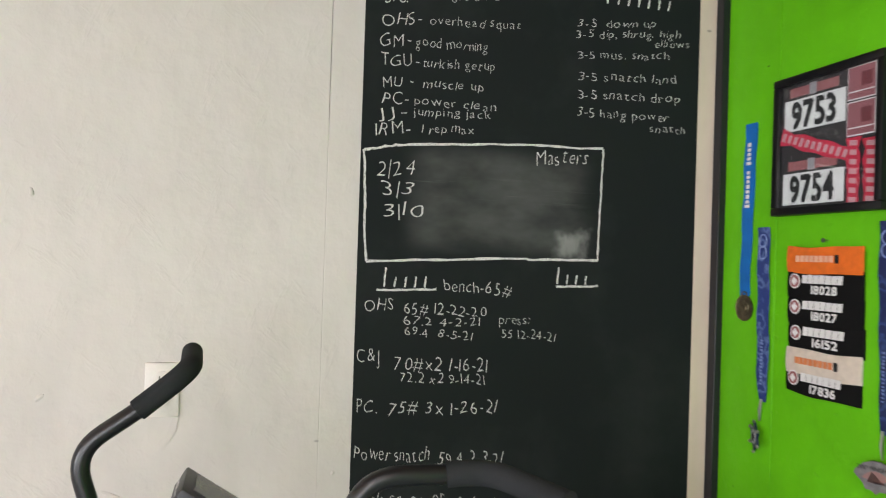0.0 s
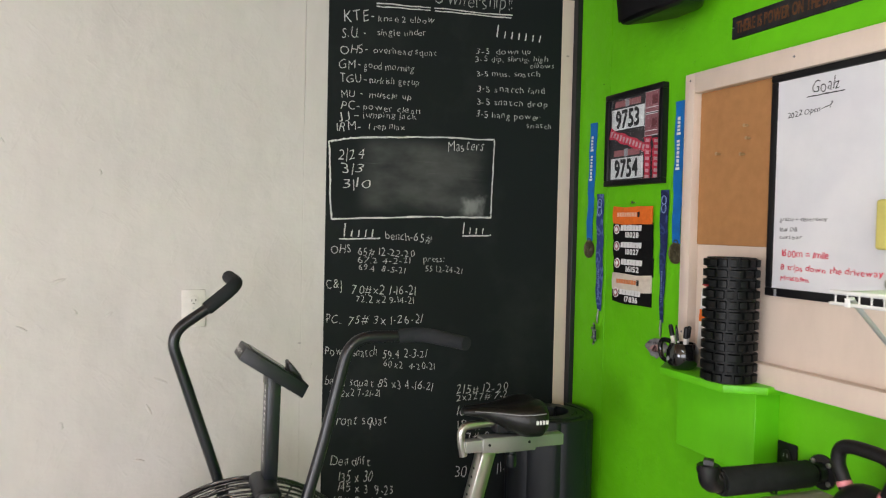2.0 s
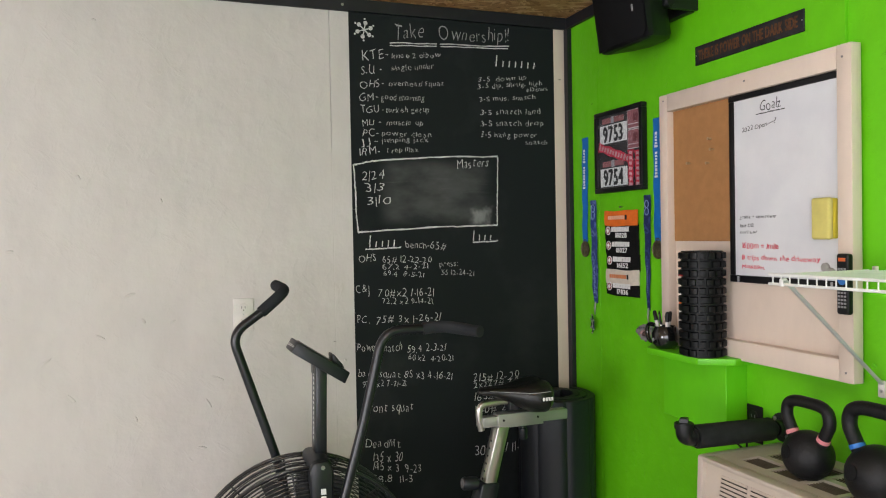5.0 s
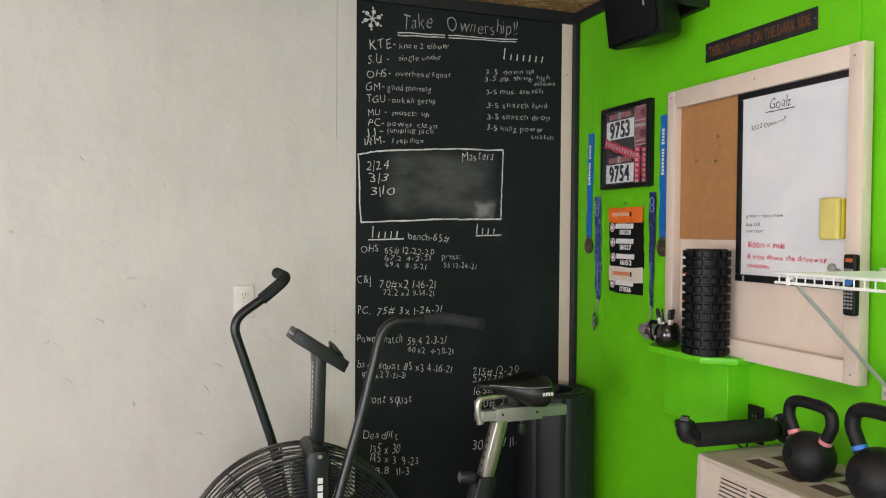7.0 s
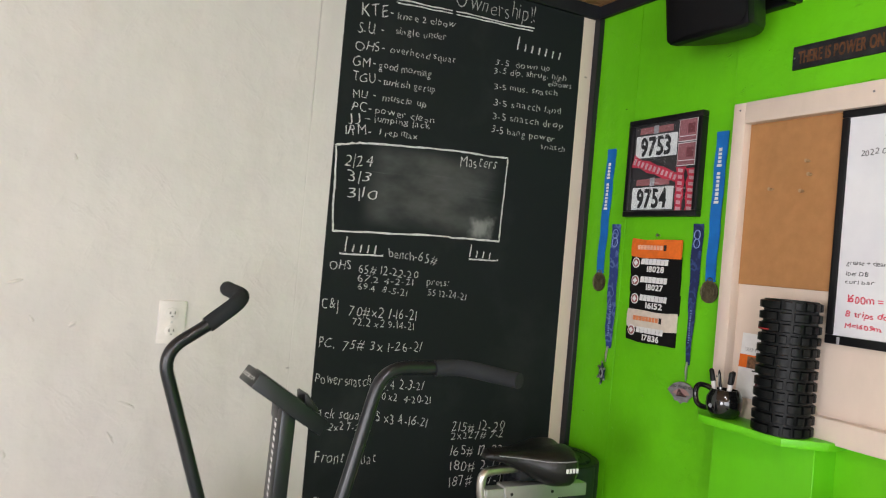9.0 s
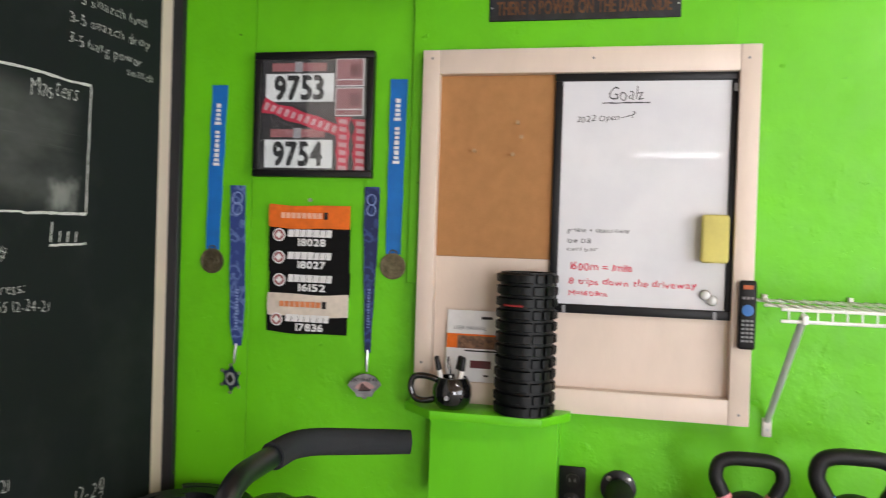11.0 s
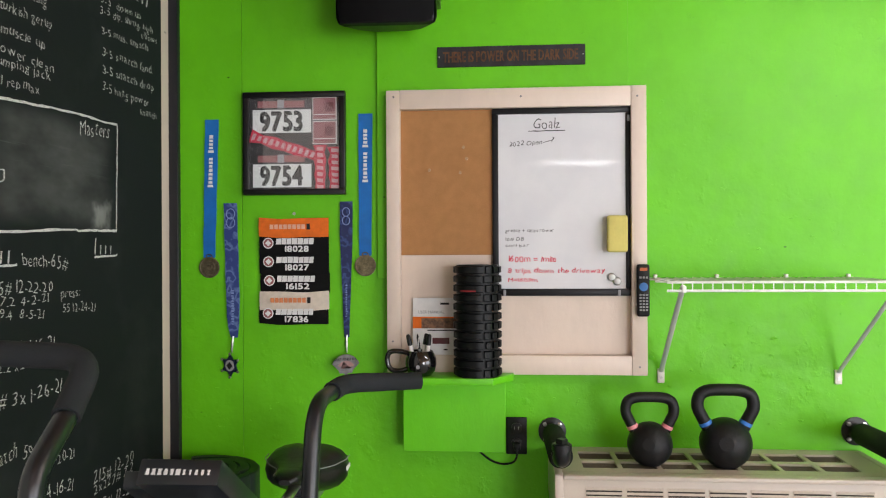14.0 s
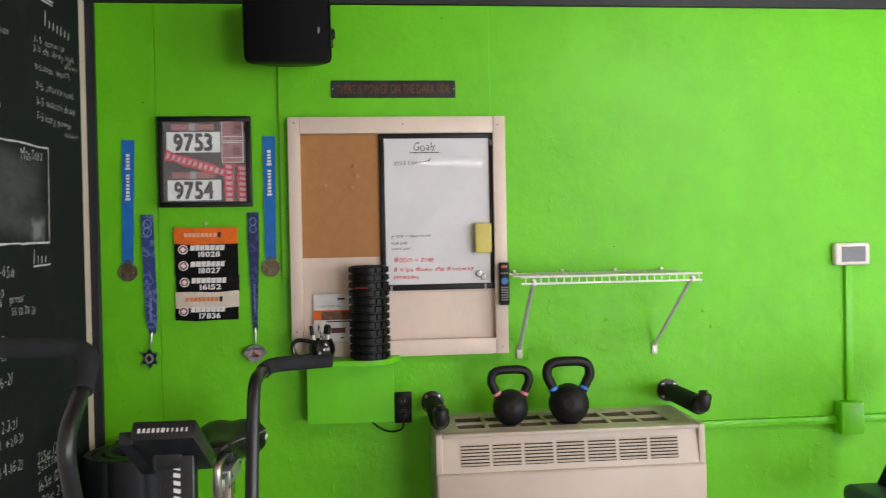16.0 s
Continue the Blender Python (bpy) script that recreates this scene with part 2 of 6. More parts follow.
WHITE_WALL = painted_plywood("white_wall_paint", (0.648, 0.618, 0.588), 0.5, 0.32, 0.06, 0.5, 0.6, ridges=(6.0, 0.60, 0.68, 0.14))
GREEN_WALL = painted_plywood("green_wall_paint", (0.142, 0.58, 0.006), 0.47, 0.36, 0.10, 0.3, 0.55, 4.6, True, (15.0, 0.655, 0.675, 0.17))
GREEN_WOOD = painted_plywood("green_wood_paint", (0.135, 0.60, 0.008), 0.36, 0.45, 0.08, 0.6, 0.12)
OSB = osb_material()
CHALKBOARD = chalkboard_material()
CHALK, FAINT_CHALK = chalk_material(), chalk_material("faint_chalk", 0.10, 0.50)
BEIGE = painted_plywood("beige_trim_paint", (0.74, 0.62, 0.52), 0.42, 0.45, 0.07, 0.5, 0.18)
BLACK_TRIM = surface("black_trim_paint", (0.010, 0.011, 0.015), 0.5, vary=0.3, scale=10, fine=80, relief=0.2, stretch=(1, 1, 0.3))
BLACK_PLASTIC = surface("black_plastic", (0.008, 0.008, 0.009), 0.42, vary=0.2, fine=400, relief=0.08, spec=0.25)
BLACK_METAL = surface("black_powder_coat", (0.008, 0.008, 0.009), 0.34, vary=0.2, fine=500, relief=0.1, spec=0.4)
BLACK_GLOSS = surface("black_glaze", (0.006, 0.006, 0.006), 0.06, vary=0.1, relief=0.0, coat=0.6)
FOAM = surface("black_foam_grip", (0.025, 0.028, 0.031), 0.9, vary=0.2, fine=600, relief=0.35, spec=0.2)
PADDING = surface("black_foam_padding", (0.017, 0.019, 0.018), 0.85, vary=0.25, scale=30, fine=500, relief=0.3, spec=0.2)
RUBBER = surface("black_rubber", (0.0035, 0.0045, 0.0045), 0.45, vary=0.2, fine=300, relief=0.15, spec=0.22)
BIKE_METAL = surface("bike_powder_coat", (0.0058, 0.0078, 0.0112), 0.32, vary=0.2, fine=500, relief=0.1, spec=0.62)
BIKE_PLASTIC = surface("bike_plastic", (0.0058, 0.0080, 0.0116), 0.40, vary=0.2, fine=400, relief=0.1, spec=0.58)
MAT_RUBBER = surface("rubber_mat", (0.0075, 0.0100, 0.0142), 0.5, vary=0.15, fine=250, relief=0.2, spec=0.5)
LEATHER = surface("black_saddle_vinyl", (0.006, 0.006, 0.006), 0.34, vary=0.2, fine=260, relief=0.4)
CHROME = surface("brushed_chrome", (0.62, 0.60, 0.56), 0.30, 1.0, vary=0.06, fine=200, relief=0.03)
STEEL = surface("zinc_steel", (0.55, 0.55, 0.54), 0.35, 1.0, vary=0.12, fine=150, relief=0.08)
SILVER = surface("silver_paint", (0.44, 0.44, 0.42), 0.35, 0.7, vary=0.08, fine=200, relief=0.05)
DULL_PEWTER = surface("dull_pewter", (0.20, 0.195, 0.20), 0.6, 0.25, vary=0.3, scale=60, fine=300, relief=0.3)
BRONZE = surface("antique_bronze", (0.21, 0.18, 0.11), 0.42, 0.85, vary=0.35, scale=70, fine=300, relief=0.4)
PEWTER = surface("pewter", (0.24, 0.235, 0.235), 0.5, 0.7, vary=0.3, scale=60, fine=300, relief=0.3)
CORK = surface("cork", (0.40, 0.20, 0.08), 0.9, vary=0.07, scale=30, fine=420, relief=0.4, spec=0.15)
WHITE_GLOSS = dry_erase_material()
WHITE_PLASTIC = plain("white_plastic", (0.71, 0.68, 0.64), 0.4)
WHITE_WIRE = plain("white_vinyl_wire", (0.82, 0.82, 0.80), 0.35)
GREY_STEEL = plain("grey_steel_brace", (0.55, 0.57, 0.56), 0.4, 0.3)
YELLOW = plain("yellow_sponge", (0.62, 0.55, 0.16), 0.85)
YELLOW_DARK = plain("yellow_felt", (0.80, 0.66, 0.05), 0.9)
HEATER = surface("beige_enamel", (0.53, 0.46, 0.385), 0.4, vary=0.06, scale=5, fine=220, relief=0.06)
# Enamel bars browned down: the shade of the sunken cells is in the colour.
GRILLE_SHADED = plain("shaded_grille_bars", (0.13, 0.105, 0.075), 0.7)
# Near-black colour standing for the shade behind the heater's slats and bars.
HEATER_SHADE = plain("grille_shadow", (0.03, 0.025, 0.02), 0.8)
IRON = surface("cast_iron_coat", (0.007, 0.007, 0.008), 0.5, vary=0.35, scale=40, fine=260, relief=0.45, spec=0.32)
PINK = plain("pink_band", (0.75, 0.26, 0.29), 0.5)
BLUE_BAND = plain("blue_band", (0.03, 0.19, 0.62), 0.5)
RIBBON_BLUE = surface("blue_satin_ribbon", (0.003, 0.155, 0.50), 0.6, vary=0.14, scale=20, fine=500, relief=0.25)
RIBBON_NAVY = printed_ribbon("navy_printed_ribbon", (0.026, 0.055, 0.23), (0.15, 0.23, 0.48))
RIBBON_DARK = printed_ribbon("dark_navy_ribbon", (0.011, 0.022, 0.10), (0.05, 0.09, 0.26))
PALE_PRINT = plain("pale_blue_print", (0.22, 0.30, 0.56), 0.6)
ORANGE = surface("orange_cloth", (0.80, 0.16, 0.012), 0.85, vary=0.12, scale=40, fine=600, relief=0.4)
BLACK_CLOTH = surface("black_cloth", (0.005, 0.005, 0.005), 0.9, vary=0.2, scale=40, fine=600, relief=0.4, spec=0.2)
CREAM_CLOTH = surface("cream_cloth", (0.70, 0.62, 0.52), 0.9, vary=0.1, scale=40, fine=600, relief=0.4)
PRINT_WHITE = plain("white_print", (0.78, 0.78, 0.77), 0.7)
PRINT_RED = plain("red_print", (0.50, 0.022, 0.055), 0.65)
PRINT_PINK = plain("faded_red_print", (0.30, 0.11, 0.11), 0.7)
PRINT_BLACK = plain("black_print", (0.010, 0.010, 0.010), 0.7)
PRINT_GREY = plain("grey_print", (0.30, 0.30, 0.31), 0.7)
PAPER = surface("bib_paper", (0.66, 0.67, 0.64), 0.8, vary=0.06, scale=30, fine=300, relief=0.1)
DARK_PAPER = surface("dark_backing", (0.035, 0.032, 0.032), 0.75, vary=0.2)
SIGN_METAL = surface("blackened_sign_steel", (0.035, 0.038, 0.042), 0.5, 0.6, vary=0.3, scale=30, fine=200, relief=0.2)
RUST = surface("rust_letter", (0.12, 0.047, 0.015), 0.75, vary=0.4, scale=60, fine=200, relief=0.3)
MARKER_BLACK = plain("marker_ink", (0.03, 0.03, 0.035), 0.5)
MARKER_RED = plain("red_marker_ink", (0.66, 0.055, 0.10), 0.5)
SCREEN = plain("grey_display", (0.10, 0.10, 0.12), 0.25)
FLOOR_BOUNCE = surface("bounce_grey_floor", (0.46, 0.47, 0.47), 0.7, vary=0.15, scale=3, fine=120, relief=0.3)
NAVY_VINYL = surface("navy_vinyl", (0.012, 0.02, 0.05), 0.4, vary=0.2)
GREY_WALL = painted_plywood("far_wall_paint", (0.70, 0.66, 0.60), 0.55, 0.3, 0.05, 0.7)


def glass_material():
    m, t, b = nodes_of("picture_glass")
    b.inputs["Transmission Weight"].default_value = 1.0
    b.inputs["Roughness"].default_value = 0.03
    b.inputs["IOR"].default_value = 1.72
    return m


def glow_material(strength):
    m, t, b = nodes_of("lamp_diffuser")
    b.inputs["Base Color"].default_value = (0.9, 0.9, 0.9, 1)
    b.inputs["Emission Color"].default_value = (0.97, 0.968, 1.0, 1)
    b.inputs["Emission Strength"].default_value = strength
    return m


GLASS, GLOW, SIDE_GLOW, DIM_GLOW, FAR_GLOW = glass_material(), glow_material(60.0), glow_material(15.0), glow_material(9.0), glow_material(14.0)


# ---- mesh helpers ----
def thing(name, at, label, category, group="", kind=""):
    ob = new(name)
    ob.location = at
    ob.empty_display_size = 0.05
    return tagged(ob, label, category, group, kind)


def base_of(ob):
    p = Vector((0, 0, 0))
    while ob is not None:
        p += ob.location
        ob = ob.parent
    return p


def finish(name, bm, material, smooth=True):
    bmesh.ops.remove_doubles(bm, verts=bm.verts, dist=1e-5)
    bmesh.ops.recalc_face_normals(bm, faces=bm.faces)
    me = bpy.data.meshes.new(name)
    bm.to_mesh(me)
    bm.free()
    if smooth:
        me.shade_smooth()
        me.set_sharp_from_angle(angle=radians(38))
    for mt in (material if isinstance(material, (list, tuple)) else (material,)):
        me.materials.append(mt)
    return me


def part(name, bm, material, parent, label=""):
    """Links a bmesh, given in world metres, as one mesh object under a thing or a part."""
    off = base_of(parent)
    bmesh.ops.translate(bm, verts=bm.verts, vec=-off)
    ob = new(name, finish(name, bm, material))
    ob.parent = parent
    return tagged(ob, label)


def solo(name, bm, material, label, category, kind="", group="", at=(0, 0, 0)):
    bmesh.ops.translate(bm, verts=bm.verts, vec=-Vector(at))
    ob = new(name, finish(name, bm, material))
    ob.location = at
    return tagged(ob, label, category, group, kind)


def box(bm, x0, x1, y0, y1, z0, z1, bevel=0.0, seg=2):
    vs = bmesh.ops.create_cube(bm, size=1)["verts"]
    bmesh.ops.scale(bm, verts=vs, vec=(abs(x1 - x0), abs(y1 - y0), abs(z1 - z0)))
    bmesh.ops.translate(bm, verts=vs, vec=((x0 + x1) / 2, (y0 + y1) / 2, (z0 + z1) / 2))
    if bevel:
        es = list({e for v in vs for e in v.link_edges})
        bmesh.ops.bevel(bm, geom=es, offset=bevel, segments=seg, affect="EDGES", profile=0.5)
    return bm


def nb():
    return bmesh.new()


def bx(*a, **k):
    return box(nb(), *a, **k)


def frames_along(pts):
    out = []
    up = None
    for i, p in enumerate(pts):
        d = (pts[min(i + 1, len(pts) - 1)] - pts[max(i - 1, 0)]).normalized()
        if up is None:
            up = Vector((0, 0, 1)) if abs(d.z) < 0.9 else Vector((1, 0, 0))
        side = d.cross(up).normalized()
        up = side.cross(d).normalized()
        out.append((p, side, up))
    return out


def tube(bm, pts, r, seg=12, cap=True, flat=1.0):
    """A swept round (or flattened) tube; r may be one radius or one for each point."""
    pts = [Vector(p) for p in pts]
    rings = []
    for i, (p, s, u) in enumerate(frames_along(pts)):
        rr = r[i] if isinstance(r, (list, tuple)) else r
        rings.append([bm.verts.new(p + s * math.cos(a) * rr + u * math.sin(a) * rr * flat) for a in (2 * math.pi * k / seg for k in range(seg))])
    for a, b in zip(rings, rings[1:]):
        for k in range(seg):
            bm.faces.new((a[k], a[(k + 1) % seg], b[(k + 1) % seg], b[k]))
    if cap:
        bm.faces.new(rings[0][::-1])
        bm.faces.new(rings[-1])
    return bm


def rounded(pts, r, n=6):
    """A polyline with its corners rounded."""
    pts = [Vector(p) for p in pts]
    out = [pts[0]]
    for a, b, c in zip(pts, pts[1:], pts[2:]):
        d0, d1 = (a - b), (c - b)
        k0, k1 = min(r, d0.length * 0.49), min(r, d1.length * 0.49)
        p0, p1 = b + d0.normalized() * k0, b + d1.normalized() * k1
        for i in range(n + 1):
            f = i / n
            out.append((1 - f) ** 2 * p0 + 2 * f * (1 - f) * b + f * f * p1)
    return out + [pts[-1]]


def rod(bm, a, b, r, seg=10, r2=None):
    return tube(bm, [a, b], [r, r2 if r2 is not None else r], seg)


def lathe(bm, profile, centre, seg=32, axis="z"):
    """Turns (radius, height) pairs about an axis through centre."""
    c = Vector(centre)
    rings = []
    for r, h in profile:
        ring = []
        for k in range(seg):
            a = 2 * math.pi * k / seg
            if axis == "z":
                v = Vector((r * math.cos(a), r * math.sin(a), h))
            elif axis == "x":
                v = Vector((h, r * math.cos(a), r * math.sin(a)))
            else:
                v = Vector((r * math.cos(a), h, r * math.sin(a)))
            ring.append(bm.verts.new(c + v))
        rings.append(ring)
    for a, b in zip(rings, rings[1:]):
        for k in range(seg):
            bm.faces.new((a[k], a[(k + 1) % seg], b[(k + 1) % seg], b[k]))
    bm.faces.new(rings[0][::-1])
    bm.faces.new(rings[-1])
    return bm


def prism(bm, outline, axis, lo, hi, bevel=0.0):
    """An outline in the two other axes (in x, y, z order), drawn out from lo to hi."""
    def at(p, h):
        return {"x": (h, p[0], p[1]), "y": (p[0], h, p[1]), "z": (p[0], p[1], h)}[axis]
    a = [bm.verts.new(at(p, lo)) for p in outline]
    b = [bm.verts.new(at(p, hi)) for p in outline]
    n = len(outline)
    fs = [bm.faces.new(a[::-1]), bm.faces.new(b)] + [bm.faces.new((a[k], a[(k + 1) % n], b[(k + 1) % n], b[k])) for k in range(n)]
    if bevel:
        bmesh.ops.bevel(bm, geom=list({e for f in fs for e in f.edges}), offset=bevel, segments=2, affect="EDGES", profile=0.5)
    return bm


# ---- lettering ----
GLYPHS = {}


def glyph(ch, thin=False):
    if (ch, thin) not in GLYPHS:
        cu = bpy.data.curves.new("glyph", "FONT")
        cu.body, cu.size, cu.resolution_u, cu.offset = ch, 1.0, 3, -0.0185 if thin else 0.0
        ob = bpy.data.objects.new("glyph", cu)
        scene.collection.objects.link(ob)
        bpy.context.view_layer.update()
        me = bpy.data.meshes.new_from_object(ob.evaluated_get(bpy.context.evaluated_depsgraph_get()))
        vs = [(v.co.x, v.co.y) for v in me.vertices]
        fs = [tuple(p.vertices) for p in me.polygons]
        x0 = min((v[0] for v in vs), default=0)
        GLYPHS[ch, thin] = ([(x - x0, y) for x, y in vs], fs, max((v[0] - x0 for v in vs), default=0.22))
        bpy.data.objects.remove(ob)
        bpy.data.meshes.remove(me)
        bpy.data.curves.remove(cu)
    return GLYPHS[ch, thin]


def letters(bm, text, start, end, up, cap, loose=0.0, seed=0, slant=0.0, gap=0.10, raised=0.0, bold=0.0):
    """Sets text from start to end with capitals cap high; loose: how unsteady the writer's hand is."""
    rnd = random.Random(seed)
    start, end, up = Vector(start), Vector(end), Vector(up).normalized()
    along = end - start
    width = along.length
    along.normalize()
    if bold:
        for du, dv in ((-1, -1), (1, -1), (-1, 1), (1, 1)):
            off = along * du * bold + up * dv * bold
            lift = up.cross(along).normalized() * (0.00012 * (2 * du + dv + 4))
            letters(bm, text, start + off + lift, end + off + lift, up, cap, loose, seed, slant, gap)
    out = up.cross(along).normalized() * -raised
    k = cap / 0.70
    total = sum((0.30 if c == " " else glyph(c, loose > 0)[2] + gap) for c in text) * k
    squeeze = width / total
    x = 0.0
    for c in text:
        if c == " ":
            x += 0.30 * k * squeeze
            continue
        vs, fs, w = glyph(c, loose > 0)
        tilt = rnd.uniform(-1, 1) * 0.16 * loose
        big = 1 + rnd.uniform(-0.14, 0.14) * loose
        lift = rnd.uniform(-0.10, 0.10) * cap * loose
        bend, wide = rnd.uniform(0, 6.28), 1 + rnd.uniform(-0.12, 0.06) * loose
        made = []
        for gx, gy in vs:
            wx, wy = gx, gy
            if loose:
                wx = gx + 0.045 * loose * math.sin(4.3 * gy + bend) + 0.018 * loose * math.sin(11 * gy + 2 * bend)
                wy = gy + 0.050 * loose * math.sin(3.9 * gx + 1.7 * bend) + 0.016 * loose * math.sin(12 * gx + bend)
            gx2 = wx * squeeze * wide + slant * wy + tilt * wy
            gy2 = wy * big - tilt * (gx - w / 2)
            made.append(bm.verts.new(start + along * (x + gx2 * k) + up * (gy2 * k + lift) + out))
        for f in fs:
            try:
                bm.faces.new([made[i] for i in f])
            except ValueError:
                pass
        x += (w + gap * (1 + rnd.uniform(-0.3, 0.3) * loose)) * k * squeeze
    return bm


def stroke(bm, a, b, width, normal, wobble=0.0, seed=1, n=14):
    """A drawn line of about that width on a plane."""
    rnd = random.Random(seed)
    a, b, normal = Vector(a), Vector(b), Vector(normal)
    d = (b - a)
    side = d.normalized().cross(normal).normalized()
    rows = []
    drift = 0.0
    for i in range(n + 1):
        drift = drift * 0.7 + rnd.uniform(-1, 1) * wobble
        w = width * (1 + rnd.uniform(-0.3, 0.3)) / 2
        p = a + d * (i / n) + side * drift
        rows.append((bm.verts.new(p - side * w), bm.verts.new(p + side * w)))
    for (p, q), (r, s_) in zip(rows, rows[1:]):
        bm.faces.new((p, q, s_, r))
    return bm


def flat_disc(bm, centre, r, normal, seg=20):
    n = Vector(normal).normalized()
    u = n.orthogonal().normalized()
    v = n.cross(u)
    bm.faces.new([bm.verts.new(Vector(centre) + u * r * math.cos(2 * math.pi * k / seg) + v * r * math.sin(2 * math.pi * k / seg)) for k in range(seg)])
    return bm


# ---- structure ----
FAR_X, FAR_Y = -6.2, -3.6
# The floor stays out of view; its pale grey is chosen to reflect light upward.
solo("floor", bx(FAR_X, WALL_X, FAR_Y, WALL_Y, -0.05, 0.0), FLOOR_BOUNCE, "unseen grey floor, toned to bounce light", "floor", "structure")
bm = nb()
for x0, x1 in ((-6.2, -4.506), (-4.503, -2.066), (-2.063, 0.378), (0.381, 1.5)):
    for y0, y1 in ((-3.6, -2.8), (-2.797, 0.883), (0.886, 2.25)):
        box(bm, x0, x1, y0, y1, CEIL, CEIL + 0.018)
box(bm, FAR_X, 1.5, FAR_Y, 2.25, CEIL + 0.018, CEIL + 0.04)
solo("ceiling", bm, OSB, "unpainted brown strand board ceiling panels", "ceiling", "structure")

north = thing("wall_north", (0, WALL_Y + 0.06, 0), "off-white painted plywood wall with scuffs", "wall", "", "structure")
part("wall_core", bx(FAR_X, 1.5, WALL_Y + 0.012, WALL_Y + 0.15, 0, CEIL), BLACK_TRIM, north)
for x0, x1 in ((FAR_X, -3.316), (-3.3135, -2.096), (-2.0935, -0.8772), (-0.8763, 0.3100), (0.3110, 1.335)):
    part("wall_panel", bx(x0, x1, WALL_Y, WALL_Y + 0.012, 0, CEIL, bevel=0.0008, seg=1), WHITE_WALL, north)
part("joint_filler", bx(0.3093, 0.3117, WALL_Y + 0.0007, WALL_Y + 0.011, 0, 1.812), WHITE_WALL, north)
part("wall_batten", bx(1.2635, 1.3135, WALL_Y - 0.004, WALL_Y, 0, 2.336, bevel=0.001, seg=1), BEIGE, north)

east = thing("wall_east", (WALL_X + 0.06, 0, 0), "bright lime green painted plywood wall", "wall", "", "structure")
part("wall_core", bx(WALL_X + 0.012, WALL_X + 0.15, FAR_Y, WALL_Y + 0.15, 0, CEIL), BLACK_TRIM, east)
for y0, y1 in ((FAR_Y, -1.735), (-1.7338, 1.8724), (1.8738, WALL_Y)):
    part("wall_panel", bx(WALL_X, WALL_X + 0.012, y0, y1, 0, CEIL, bevel=0.0006, seg=1), GREEN_WALL, east)
part("raised_panel", bx(WALL_X - 0.011, WALL_X, 0.704, 1.453, 1.376, 2.336, bevel=0.0015, seg=1), GREEN_WALL, east)

# Unseen south and west walls; their openings are made up to hold the fill lamps.
west = thing("wall_west", (FAR_X, 0, 0), "unseen off-white wall with an added doorway for fill light", "wall", "", "structure")
for y0, y1, z0, z1 in ((FAR_Y - 0.1, -3.4, 0, CEIL), (-1.2, 2.25, 0, CEIL), (-3.4, -1.2, 2.1, CEIL), (-3.4, -1.2, 0, 0.1)):
    part("wall_piece", bx(FAR_X - 0.1, FAR_X, y0, y1, z0, z1), GREY_WALL, west)
south = thing("wall_south", (0, FAR_Y, 0), "unseen off-white wall with an added opening for fill light", "wall", "", "structure")
for x0, x1, z0, z1 in ((FAR_X, -4.5, 0, CEIL), (-0.5, 1.5, 0, CEIL), (-4.5, -0.5, 2.2, CEIL), (-4.5, -0.5, 0, 0.3)):
    part("wall_piece", bx(x0, x1, FAR_Y - 0.1, FAR_Y, z0, z1), GREY_WALL, south)

trim = thing("trim", (0, WALL_Y, CEIL - 0.03), "black painted wooden trim strip under the ceiling", "trim", "", "structure")
part("trim_board", bx(FAR_X, WALL_X - 0.016, WALL_Y - 0.016, WALL_Y, 2.336, CEIL - 0.001, bevel=0.002, seg=1), BLACK_TRIM, trim)
part("trim_board", bx(WALL_X - 0.016, WALL_X, FAR_Y, WALL_Y, 2.338, CEIL - 0.001, bevel=0.002, seg=1), BLACK_TRIM, trim)
for x in (0.36, -0.86, -2.08):
    part("screw", lathe(nb(), ((0.0055, 0), (0.0055, 0.002), (0.003, 0.003)), (x, WALL_Y - 0.0165, 2.358), 12, "y"), STEEL, trim, "steel screw head")
corner = solo("corner_trim", bx(1.3140, WALL_X, 2.068, WALL_Y - 0.0005, 0, 2.337, bevel=0.002, seg=1), BLACK_TRIM,
              "black painted wooden strip in the wall corner", "trim", "structure", at=(1.328, 2.078, 0))

# ---- ceiling lights ----
def shop_light(x, y, length, along_x, glow=GLOW, radius=0.026):
    z = CEIL
    ob = thing("ceiling_light", (x, y, z), "long white strip light on the ceiling, lit", "ceiling light", "ceiling lights")
    h = length / 2
    def place(u0, u1, v0, v1, z0, z1, bevel=0.0):
        return bx(x + u0, x + u1, y + v0, y + v1, z0, z1, bevel=bevel) if along_x else bx(x + v0, x + v1, y + u0, y + u1, z0, z1, bevel=bevel)
    part("housing", place(-h, h, -0.03, 0.03, z - 0.035, z - 0.0005, 0.006), WHITE_PLASTIC, ob)
    bm = nb()
    ends = [(x + u, y, z - 0.055) if along_x else (x, y + u, z - 0.055) for u in (-h + 0.02, h - 0.02)]
    tube(bm, ends, radius, 14)
    part("diffuser", bm, glow, ob, "glowing round diffuser")
    return ob


shop_light(-0.25, -0.55, 1.24, False)
shop_light(-2.0, 1.45, 1.24, True, DIM_GLOW)
shop_light(-4.2, 0.3, 0.75, False, FAR_GLOW, 0.012)
shop_light(0.3, -2.4, 1.24, True, SIDE_GLOW)

